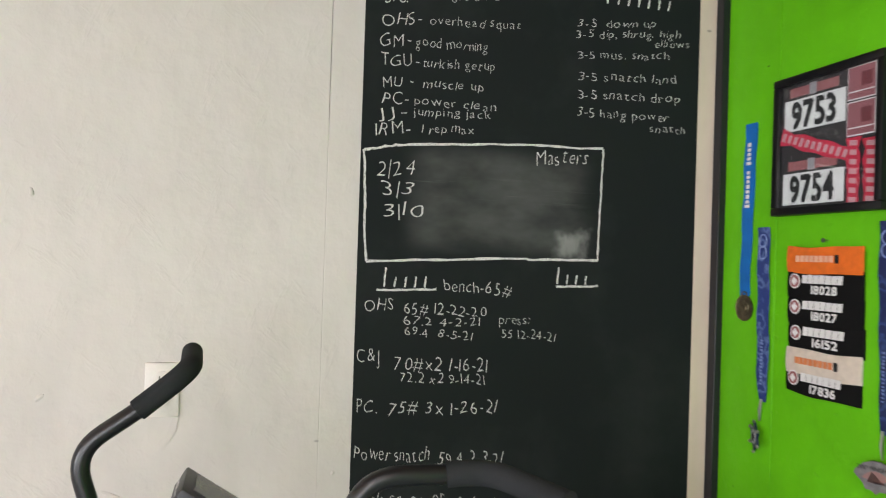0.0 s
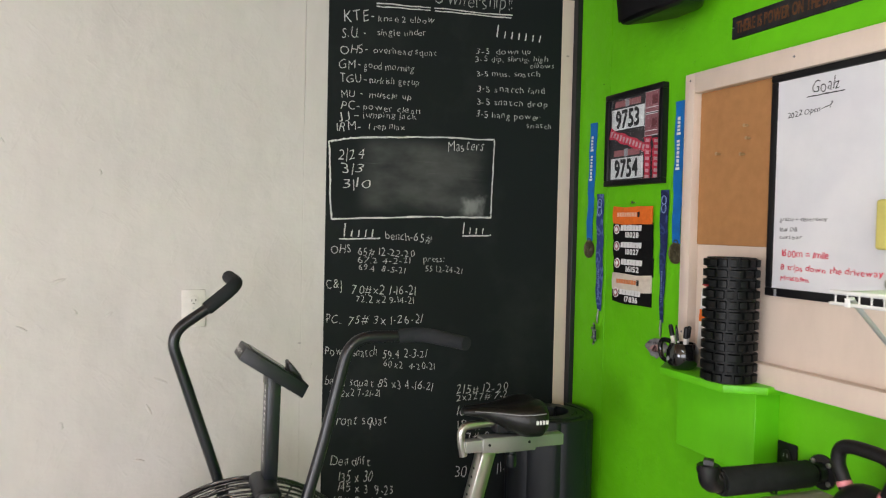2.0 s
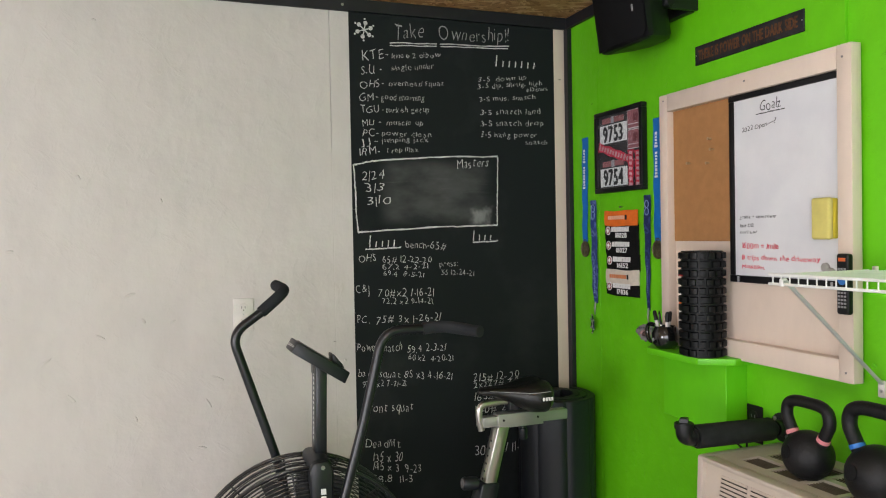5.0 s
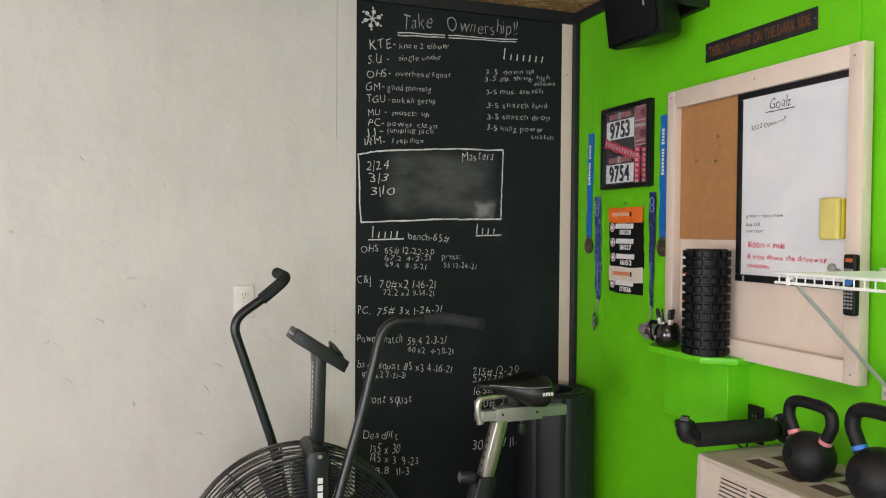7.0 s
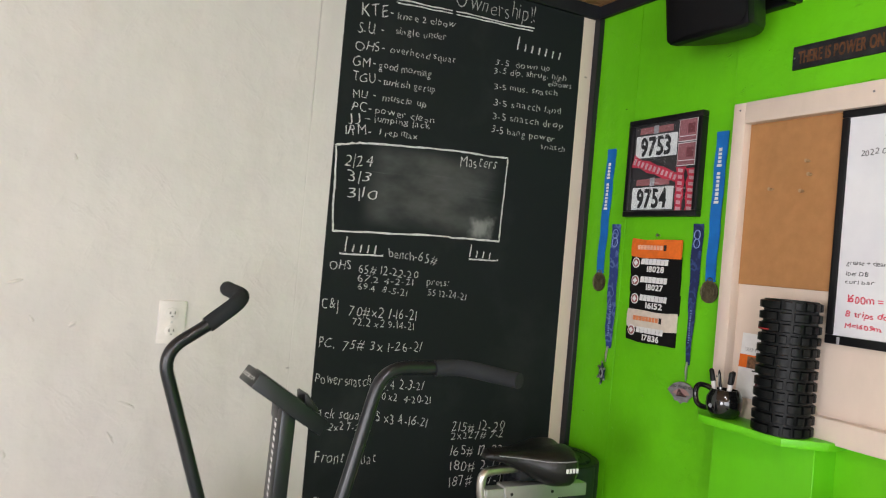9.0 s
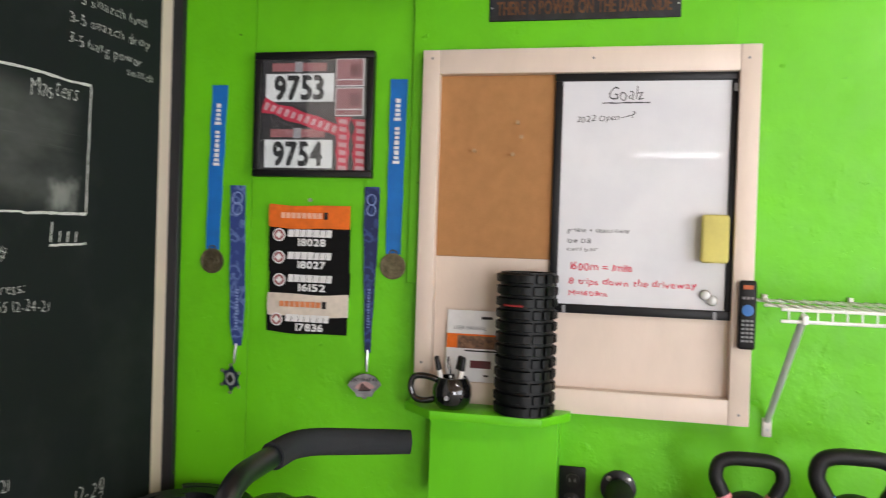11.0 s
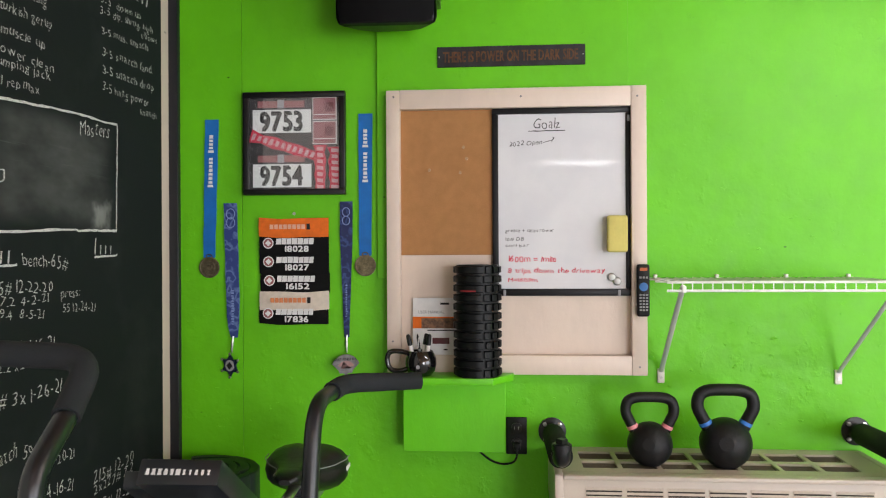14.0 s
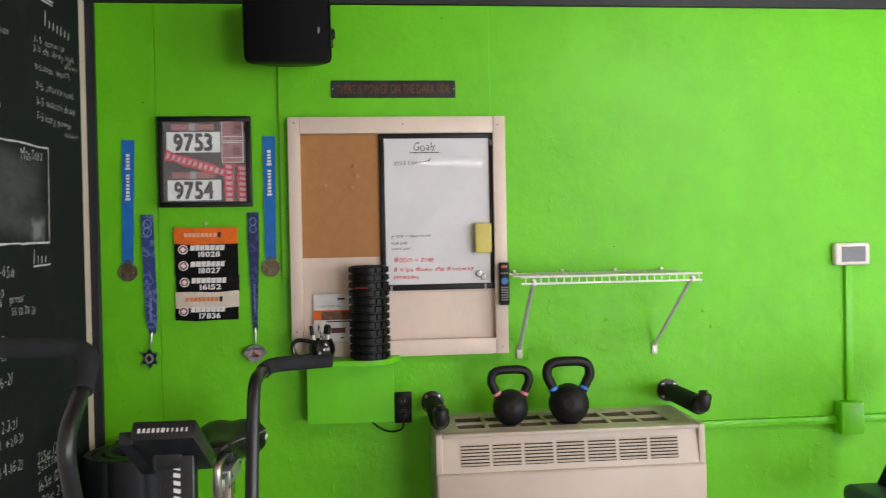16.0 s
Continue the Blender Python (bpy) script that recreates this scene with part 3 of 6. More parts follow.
# A white cord with a blue connector lies along the ceiling beside the lamp.
cord = thing("extension_cable", (-1.0, 1.66, CEIL), "white cable with a light blue connector along the ceiling", "cable")
part("cable", tube(nb(), rounded(((-1.5, 1.50, CEIL - 0.012), (-1.2, 1.64, CEIL - 0.012), (-0.80, 1.675, CEIL - 0.012)), 0.1), 0.011, 10), WHITE_PLASTIC, cord)
part("connector", tube(nb(), ((-0.81, 1.675, CEIL - 0.013), (-0.79, 1.676, CEIL - 0.013), (-0.74, 1.68, CEIL - 0.013), (-0.705, 1.683, CEIL - 0.009)), (0.0125, 0.0125, 0.011, 0.004), 10), plain("light_blue_plastic", (0.16, 0.36, 0.72), 0.4), cord, "light blue connector")

# ---- chalkboard ----
BY = WALL_Y - 0.004
board = thing("chalkboard", (0.82, WALL_Y, 0.0), "tall black chalkboard covered with handwritten gym notes", "chalkboard")
part("panel", bx(0.385, 1.2635, BY, WALL_Y, 0.0, 2.336, bevel=0.0008, seg=1), CHALKBOARD, board)
INK = BY - 0.0012
NORTH = (0, -1, 0)
TITLE = (
    ("Take", 0.564, 2.244, 0.691, 2.259, 0.056),
    ("Ownership!!", 0.750, 2.255, 1.065, 2.268, 0.055),
)
TERMS = (
    ("KTE-", 0.435, 2.157, 0.543, 2.168, 0.038),
    ("S.U. -", 0.430, 2.103, 0.515, 2.111, 0.036),
    ("OHS-", 0.422, 2.047, 0.525, 2.059, 0.032),
    ("GM-", 0.423, 2.000, 0.497, 2.007, 0.030),
    ("TGU-", 0.424, 1.953, 0.520, 1.961, 0.030),
    ("MU -", 0.432, 1.905, 0.510, 1.911, 0.027),
    ("PC-", 0.431, 1.864, 0.498, 1.869, 0.028),
    ("JJ-", 0.422, 1.831, 0.498, 1.839, 0.026),
    ("1RM-", 0.417, 1.788, 0.508, 1.799, 0.032),
)
MEANINGS = (
    ("knee 2 elbow", 0.554, 2.169, 0.759, 2.187, 0.022),
    ("single under", 0.551, 2.124, 0.732, 2.140, 0.021),
    ("overhead squat", 0.538, 2.062, 0.767, 2.075, 0.022),
    ("good morning", 0.506, 2.007, 0.690, 2.011, 0.024),
    ("turkish getup", 0.523, 1.959, 0.710, 1.966, 0.022),
    ("muscle up", 0.528, 1.912, 0.681, 1.913, 0.022),
    ("power clean", 0.507, 1.870, 0.713, 1.867, 0.021),
    ("jumping jack", 0.507, 1.842, 0.697, 1.850, 0.021),
    ("1 rep max", 0.528, 1.802, 0.660, 1.811, 0.022),
)
WARM_UP = (
    ("3-5  down up", 0.918, 2.096, 1.139, 2.120, 0.020),
    ("3-5 dip, shrug, high", 0.914, 2.069, 1.213, 2.099, 0.020),
    ("elbows", 1.133, 2.068, 1.235, 2.077, 0.019),
    ("3-5 mus. snatch", 0.920, 2.017, 1.181, 2.040, 0.021),
    ("3-5 snatch land", 0.922, 1.966, 1.201, 1.979, 0.022),
    ("3-5 snatch drop", 0.923, 1.918, 1.216, 1.931, 0.023),
    ("3-5 hang power", 0.924, 1.875, 1.180, 1.879, 0.023),
    ("snatch", 1.124, 1.848, 1.232, 1.852, 0.020),
)
DATES = (
    ("Masters", 0.819, 1.747, 0.960, 1.753, 0.038),
    ("2|24", 0.425, 1.699, 0.515, 1.706, 0.034),
    ("3|3", 0.437, 1.652, 0.520, 1.656, 0.033),
    ("3|10", 0.442, 1.603, 0.556, 1.607, 0.031),
)
RECORDS = (
    ("bench-65#", 0.594, 1.432, 0.769, 1.422, 0.029),
    ("OHS", 0.406, 1.385, 0.477, 1.386, 0.028),
    ("65# 12-22-20", 0.497, 1.378, 0.706, 1.372, 0.026),
    ("67.2 4-2-21", 0.498, 1.350, 0.695, 1.350, 0.021),
    ("69.4  8-5-21", 0.501, 1.326, 0.667, 1.316, 0.022),
    ("press:", 0.735, 1.355, 0.817, 1.355, 0.024),
    ("55 12-24-21", 0.743, 1.321, 0.885, 1.313, 0.022),
    ("C&J", 0.390, 1.263, 0.450, 1.263, 0.030),
    ("70#x2 1-16-21", 0.480, 1.247, 0.717, 1.238, 0.031),
    ("72.2 x2 9-14-21", 0.494, 1.217, 0.710, 1.207, 0.024),
    ("PC.", 0.395, 1.149, 0.448, 1.148, 0.032),
    ("75# 3x 1-26-21", 0.469, 1.141, 0.736, 1.140, 0.030),
)
LOWER = (
    ("Power snatch", 0.391, 1.041, 0.576, 1.029, 0.032),
    ("59.4 2-3-21", 0.593, 1.020, 0.758, 1.018, 0.029),
    ("60x2  4-20-21", 0.598, 0.991, 0.788, 0.972, 0.025),
    ("back squat 85 x3 4-16-21", 0.393, 0.944, 0.785, 0.899, 0.030),
    ("97.2x2 7-21-21", 0.409, 0.900, 0.591, 0.892, 0.023),
    ("Front squat", 0.414, 0.802, 0.617, 0.791, 0.037),
    ("Deadlift", 0.414, 0.663, 0.562, 0.654, 0.034),
    ("135 x 30", 0.447, 0.608, 0.568, 0.594, 0.037),
    ("145 x 3  9-23", 0.445, 0.573, 0.644, 0.543, 0.031),
    ("158.8  11-3", 0.431, 0.530, 0.612, 0.506, 0.029),
)
TOTALS = (
    ("215# 12-20", 0.872, 0.880, 1.079, 0.882, 0.032),
    ("2x227# 7-2", 0.872, 0.857, 1.080, 0.854, 0.025),
    ("165# 12-22", 0.876, 0.804, 1.082, 0.798, 0.032),
    ("180# 2-12", 0.877, 0.753, 1.078, 0.751, 0.033),
    ("187# 9-7-2", 0.881, 0.703, 1.084, 0.699, 0.036),
    ("305 x1 11-3", 0.870, 0.577, 1.109, 0.580, 0.042),
)


def chalk_rows(rows, seed, slant=0.06, chalk=CHALK):
    for k, (text, x0, z0, x1, z1, cap) in enumerate(rows):
        bm = letters(nb(), text, (x0, INK, z0), (x1, INK, z1), (0, 0, 1), cap, loose=0.85, seed=seed + k, slant=slant, gap=0.16)
        tagged(part("chalk_writing", bm, chalk, board), kind="stuff")


for seed, rows in enumerate((TITLE, TERMS, MEANINGS, WARM_UP, DATES, RECORDS, LOWER, TOTALS)):
    chalk_rows(rows, seed * 40, chalk=FAINT_CHALK if rows is TITLE else CHALK)


def chalk_line(points, width=0.006, seed=3):
    for k, (a, b) in enumerate(zip(points, points[1:])):
        part("chalk_line", stroke(nb(), (a[0], INK, a[1]), (b[0], INK, b[1]), width, NORTH, 0.0012, seed + k), CHALK, board)


chalk_line(((0.393, 1.756), (0.47, 1.771), (0.70, 1.789), (0.996, 1.797)), 0.0056, 5)
chalk_line(((0.996, 1.797), (0.993, 1.66), (0.990, 1.517)), 0.0048, 9)
chalk_line(((0.990, 1.517), (0.80, 1.514), (0.405, 1.497)), 0.0058, 14)
chalk_line(((0.405, 1.497), (0.398, 1.62), (0.393, 1.756)), 0.0054, 19)
chalk_line(((0.546, 2.229), (0.741, 2.238)), 0.0038, 24)
chalk_line(((0.546, 2.219), (0.741, 2.229)), 0.0038, 25)
chalk_line(((0.753, 2.239), (1.058, 2.250)), 0.0038, 26)
chalk_line(((0.757, 2.230), (1.052, 2.241)), 0.0038, 27)


def chalk_bars(x0, x1, z, h, n, seed):
    """Names stand as plain chalk bars."""
    rnd = random.Random(seed)
    w = (x1 - x0) / n
    for k in range(n):
        hh = h * (1.0 if k == 0 else rnd.uniform(0.52, 0.62))
        part("chalk_bar", stroke(nb(), (x0 + w * (k + 0.42), INK, z), (x0 + w * (k + 0.54), INK, z + hh), w * 0.17, NORTH, 0.0006, seed + k, 7), CHALK, board)


chalk_bars(0.44, 0.56, 1.439, 0.045, 5, 31)
chalk_line(((0.432, 1.432), (0.575, 1.436)), 0.005, 33)
chalk_bars(0.872, 0.972, 1.455, 0.042, 4, 41)
chalk_line(((0.88, 1.447), (0.992, 1.452)), 0.005, 43)
chalk_bars(0.985, 1.185, 2.165, 0.045, 7, 51)

# The small flower drawn in the corner of the board.
bm = nb()
for k in range(6):
    a = math.pi * k / 3 + 0.3
    c = (0.445 + 0.027 * math.cos(a), INK, 2.272 + 0.027 * math.sin(a))
    flat_disc(bm, c, 0.0085, NORTH, 10)
    stroke(bm, (0.445, INK, 2.272), c, 0.0045, NORTH, 0.0004, k, 4)
    flat_disc(bm, (0.445 + 0.041 * math.cos(a + 0.15), INK, 2.272 + 0.041 * math.sin(a + 0.15)), 0.004, NORTH, 8)
part("chalk_flower", bm, CHALK, board)

# ---- white wall socket ----
outlet = thing("wall_outlet", (-0.03, WALL_Y, 1.206), "white double wall outlet with chipped paint below", "outlet")
part("cover_plate", bx(-0.065, 0.007, WALL_Y - 0.006, WALL_Y, 1.147, 1.265, bevel=0.003), plain("outlet_plastic", (0.72, 0.69, 0.65), 0.35), outlet)
for z in (1.182, 1.23):
    sock = part("receptacle", lathe(nb(), ((0.0165, 0), (0.0165, -0.0025), (0.0155, -0.003)), (-0.029, WALL_Y - 0.006, z), 24, "y"), WHITE_PLASTIC, outlet)
    for dx in (-0.006, 0.006):
        part("slot", bx(-0.029 + dx - 0.001, -0.029 + dx + 0.001, WALL_Y - 0.0098, WALL_Y - 0.0088, z - 0.002, z + 0.006), PRINT_BLACK, sock)
    part("slot", lathe(nb(), ((0.0022, 0), (0.0022, -0.0008)), (-0.029, WALL_Y - 0.0088, z - 0.008), 10, "y"), PRINT_BLACK, sock)
part("screw", lathe(nb(), ((0.003, 0), (0.003, -0.001)), (-0.029, WALL_Y - 0.006, 1.206), 10, "y"), STEEL, outlet)
chip = prism(nb(), ((-0.005, 1.147), (0.006, 1.146), (0.002, 1.115), (-0.012, 1.092), (-0.028, 1.078), (-0.036, 1.085), (-0.018, 1.105)), "y", WALL_Y - 0.0022, WALL_Y - 0.0002)
solo("peeled_paint", chip, WHITE_WALL, "flake of peeled white paint under the outlet", "paint flake", at=(-0.01, WALL_Y, 1.11))

# Lumps and short ridges of filler in the white wall paint.
rnd = random.Random(12)
for x, z, long, turn in ((-0.50, 2.235, 0.009, 10), (-0.56, 1.70, 0.010, 60), (-0.84, 1.235, 0.011, 20), (-0.98, 1.27, 0.008, 0), (-0.40, 0.86, 0.012, 75), (0.345, 1.01, 0.006, 90), (-0.412, 1.293, 0.022, -18), (-0.367, 1.201, 0.012, 55), (-0.506, 1.153, 0.018, 30),
                         (-0.675, 1.08, 0.024, -35), (-0.772, 1.454, 0.012, 0), (-0.123, 0.981, 0.026, 24), (-0.158, 0.894, 0.020, 62), (-0.271, 1.192, 0.012, -40), (-0.183, 0.736, 0.016, 15), (-0.60, 0.95, 0.020, 48), (-0.30, 1.62, 0.010, 80)):
    b_ = nb()
    bmesh.ops.create_icosphere(b_, subdivisions=2, radius=1.0)
    for v in b_.verts:
        v.co *= 1 + 0.35 * noise.noise(v.co * 1.7 + Vector((x * 9, z * 9, 0)))
    bmesh.ops.transform(b_, matrix=pose(x, WALL_Y, z) @ Matrix.Rotation(radians(turn), 4, "Y") @ Matrix.Diagonal((long, 0.0028, 0.0048, 1)), verts=b_.verts)
    solo("wall_lump", b_, WHITE_WALL, "small ridge in the white wall paint", "paint lump", at=(x, WALL_Y, z), group="paint lumps")

# ---- beige frame with cork and whiteboard ----
FX = 1.290
frame_ob = thing("board_frame", (WALL_X, 1.037, 1.515), "beige painted wooden frame boxing in a closed window", "frame")
part("back_panel", bx(WALL_X - 0.014, WALL_X - 0.0005, 0.70, 1.384, 1.145, 1.884), BEIGE, frame_ob)
part("top_rail", bx(FX, WALL_X - 0.0115, 0.702, 1.3785, 1.879, 1.9365, bevel=0.002), BEIGE, frame_ob)
part("bottom_rail", bx(FX, WALL_X - 0.0005, 0.702, 1.3785, 1.0935, 1.150, bevel=0.002), BEIGE, frame_ob)
part("side_rail", bx(FX, WALL_X - 0.0115, 1.379, 1.4195, 1.094, 1.936, bevel=0.002), BEIGE, frame_ob)
part("side_rail", bx(FX, WALL_X - 0.0115, 0.6575, 0.7015, 1.093, 1.937, bevel=0.002), BEIGE, frame_ob)
for y, z in ((0.680, 1.118), (1.402, 1.19), (1.02, 1.911), (1.397, 1.916), (0.684, 1.906)):
    part("nail_head", lathe(nb(), ((0.003, 0), (0.003, -0.001)), (FX, y, z), 10, "x"), PEWTER, frame_ob)
solo("cork_board", bx(1.3165, 1.3208, 1.06, 1.381, 1.446, 1.8815, bevel=0.001, seg=1), CORK, "plain brown cork sheet inside the beige frame", "cork board", at=(1.32, 1.22, 1.66))
for y, z in ((1.19, 1.766), (1.181, 1.732), (1.20, 1.691), (1.292, 1.699)):
    pin = lathe(nb(), ((0.0012, 0.0), (0.0012, -0.006), (0.004, -0.0065), (0.003, -0.009), (0.003, -0.015), (0.0048, -0.0155), (0.0045, -0.018)), (1.3168, y, z), 12, "x")
    solo("push_pin", pin, plain("clear_pin", (0.38, 0.24, 0.12), 0.3), "clear push pin stuck in the cork", "push pin", at=(1.316, y, z), group="push pins")

WX = 1.306
wb = thing("whiteboard", (1.32, 0.902, 1.603), "black-framed whiteboard with handwritten goals", "whiteboard")
part("surface", bx(WX + 0.006, 1.3205, 0.71, 1.094, 1.335, 1.872), WHITE_GLOSS, wb, "glossy white writing surface")
part("frame_rail", bx(WX, 1.3202, 0.698, 1.106, 1.862, 1.882, bevel=0.003), BLACK_PLASTIC, wb)
part("frame_rail", bx(WX, 1.3202, 0.698, 1.106, 1.324, 1.345, bevel=0.003), BLACK_PLASTIC, wb)
part("frame_rail", bx(WX + 0.0005, 1.3202, 1.087, 1.1055, 1.345, 1.862, bevel=0.003), BLACK_PLASTIC, wb)
part("frame_rail", bx(WX + 0.0005, 1.3202, 0.6985, 0.715, 1.345, 1.862, bevel=0.003), BLACK_PLASTIC, wb)
for y, z in ((0.7065, 1.845), (0.735, 1.333), (1.07, 1.333)):
    part("corner_clip", bx(WX - 0.001, WX + 0.001, y - 0.004, y + 0.004, z - 0.009, z + 0.009, bevel=0.0005, seg=1), PRINT_GREY, wb)
WI = WX + 0.0052


def board_text(text, y0, z, y1, cap, ink, seed, name="marker_writing", drop=0.0):
    bm = letters(nb(), text, (WI, y0, z), (WI, y1, z - drop), (0, 0, 1), cap, 0.7, seed, 0.12, 0.12, bold=0.0007 if ink is MARKER_RED else 0.0003)
    part(name, bm, ink, wb)


board_text("Goalz", 0.982, 1.818, 0.902, 0.030, MARKER_BLACK, 3)
part("marker_line", stroke(nb(), (WI, 0.998, 1.811), (WI, 0.89, 1.813), 0.003, (-1, 0, 0), 0.0006, 4), MARKER_BLACK, wb)
board_text("2022 Open", 1.054, 1.767, 0.955, 0.014, MARKER_BLACK, 7, drop=-0.006)
part("marker_line", stroke(nb(), (WI, 0.955, 1.777), (WI, 0.925, 1.785), 0.002, (-1, 0, 0), 0.0004, 4, 5), MARKER_BLACK, wb)
board_text("?", 0.93, 1.778, 0.918, 0.014, MARKER_BLACK, 8)
board_text("grease + clean rower", 1.067, 1.513, 0.922, 0.011, MARKER_BLACK, 9)
board_text("10# DB", 1.067, 1.487, 1.012, 0.010, MARKER_BLACK, 10)
board_text("curl bar", 1.067, 1.469, 0.995, 0.009, MARKER_BLACK, 11)
board_text("1600m = 1mile", 1.058, 1.425, 0.915, 0.017, MARKER_RED, 12)
board_text("8 trips down the driveway", 1.06, 1.392, 0.772, 0.014, MARKER_RED, 13)
board_text("M=1609m.", 1.059, 1.366, 0.968, 0.011, MARKER_RED, 14)

er = thing("whiteboard_eraser", (WX, 0.743, 1.505), "yellow sponge eraser stuck on the whiteboard", "eraser")
part("felt", bx(WX - 0.013, WX + 0.0058, 0.7165, 0.7705, 1.454, 1.557, bevel=0.004), YELLOW_DARK, er, "bright yellow felt pad")
part("sponge", bx(WX - 0.030, WX - 0.013, 0.714, 0.773, 1.452, 1.559, bevel=0.007, seg=3), YELLOW, er)
for y, z in ((0.757, 1.379), (0.741, 1.367)):
    mg = lathe(nb(), ((0.012, 0), (0.012, -0.006), (0.0105, -0.008), (0.009, -0.0085)), (WX + 0.006, y, z), 24, "x")
    solo("magnet", mg, SILVER, "round silver magnet on the whiteboard", "magnet", at=(WX, y, z), group="magnets")

remote = thing("remote_control", (FX, 0.672, 1.342), "slim black remote control fixed to the beige frame", "remote control")
part("body", bx(FX - 0.020, FX - 0.0005, 0.654, 0.690, 1.266, 1.417, bevel=0.006, seg=3), BLACK_PLASTIC, remote)
part("power_strip", bx(FX - 0.0208, FX - 0.0195, 0.6615, 0.6825, 1.398, 1.407, bevel=0.0004, seg=1), plain("orange_key", (0.55, 0.12, 0.03), 0.5), remote, "orange key strip")
part("ring_key", lathe(nb(), ((0.0125, 0), (0.0125, -0.0012), (0.007, -0.0016)), (FX - 0.0198, 0.672, 1.352), 24, "x"), plain("blue_key", (0.03, 0.18, 0.55), 0.4), remote, "round blue key")
for row in range(6):
    for col in range(3):
        y, z = 0.663 + 0.009 * col, 1.285 + 0.0088 * row
        part("key", bx(FX - 0.0212, FX - 0.0197, y - 0.003, y + 0.003, z - 0.0024, z + 0.0024), PRINT_GREY, remote)
for col in range(3):
    part("key", bx(FX - 0.0212, FX - 0.0197, 0.660 + 0.009 * col, 0.666 + 0.009 * col, 1.376, 1.382), PRINT_GREY, remote)

# ---- steel sign ----
sign = thing("metal_sign", (WALL_X - 0.011, 1.048, 2.038), "dark steel sign with cut rust-coloured words", "sign")
part("plate", bx(WALL_X - 0.016, WALL_X - 0.0112, 0.829, 1.268, 2.008, 2.069, bevel=0.0012, seg=1), SIGN_METAL, sign)
part("lettering", letters(nb(), "THERE IS POWER ON THE DARK SIDE", (WALL_X - 0.0172, 1.250, 2.0225), (WALL_X - 0.0172, 0.848, 2.0245), (0, 0, 1), 0.031, 0.0, 0, 0.0, 0.12, bold=0.0009), RUST, sign, "rusty cut letters")
for y in (0.835, 1.262):
    part("screw", lathe(nb(), ((0.0022, 0), (0.0022, -0.001)), (WALL_X - 0.016, y, 2.039), 10, "x"), STEEL, sign)

# ---- framed race bibs ----
PY0, PY1, PZ0, PZ1, PX = 1.548, 1.863, 1.631, 1.944, 1.309
pic = thing("picture_frame", (WALL_X, (PY0 + PY1) / 2, (PZ0 + PZ1) / 2), "black shadow box holding two race bibs and red ribbon", "picture frame")
part("backing", bx(WALL_X - 0.012, WALL_X - 0.001, PY0 + 0.004, PY1 - 0.004, PZ0 + 0.004, PZ1 - 0.004), DARK_PAPER, pic)
for y0, y1, z0, z1 in ((PY0, PY1, PZ1 - 0.018, PZ1), (PY0, PY1, PZ0, PZ0 + 0.018), (PY0, PY0 + 0.018, PZ0 + 0.018, PZ1 - 0.018), (PY1 - 0.018, PY1, PZ0 + 0.018, PZ1 - 0.018)):
    part("frame_rail", bx(PX, WALL_X - 0.0015, y0, y1, z0, z1, bevel=0.0025), BLACK_METAL, pic)
pane = part("glass_pane", bx(PX + 0.005, PX + 0.007, PY0 + 0.016, PY1 - 0.016, PZ0 + 0.016, PZ1 - 0.016), GLASS, pic)
pane.visible_shadow = False
CX = WALL_X - 0.0135


def in_frame(u, v, depth=0.0):
    """A place on the backing: u to the reader's right, v down, each from 0 to 1."""
    return (CX - depth, PY1 - u * (PY1 - PY0), PZ1 - v * (PZ1 - PZ0))


def card(u0, v0, u1, v1, material, name, depth=0.0, parent=pic):
    a, b = in_frame(u0, v0), in_frame(u1, v1)
    return part(name, bx(CX - depth - 0.0008, CX - depth, b[1], a[1], b[2], a[2]), material, parent)


for top, number in ((0.17, "9753"), (0.70, "9754")):
    bib = card(0.09, top, 0.665, top + 0.225, PAPER, "race_bib", 0.0)
    part("bib_number", letters(nb(), number, in_frame(0.17, top + 0.205, 0.0016), in_frame(0.60, top + 0.20, 0.0016), (0, 0, 1), 0.058, 0.0, 0, 0, 0.12, bold=0.0026), PRINT_BLACK, bib)
    card(0.14, top - 0.085, 0.60, top - 0.02, PRINT_PINK, "print_bar", 0.0)
    card(0.335, top - 0.095, 0.40, top - 0.012, PRINT_GREY, "print_bar", 0.001)
TICKET_TINT, TICKET_DARK = plain("faded_pink_print", (0.27, 0.10, 0.11), 0.7), plain("dark_red_stain", (0.14, 0.03, 0.035), 0.7)
for v0, v1 in ((0.055, 0.275), (0.285, 0.51)):
    ticket = card(0.68, v0, 0.915, v1, PAPER, "ticket", 0.0)
    card(0.688, v0 + 0.008, 0.905, v1 - 0.008, TICKET_TINT, "print_bar", 0.001, ticket)
    card(0.70, v1 - 0.055, 0.90, v1 - 0.048, PAPER, "print_bar", 0.002, ticket)
    card(0.80, v0 + 0.05, 0.885, v1 - 0.08, TICKET_DARK, "print_bar", 0.002, ticket)


SASH_PRINT = plain("pale_pink_print", (0.50, 0.30, 0.31), 0.7)


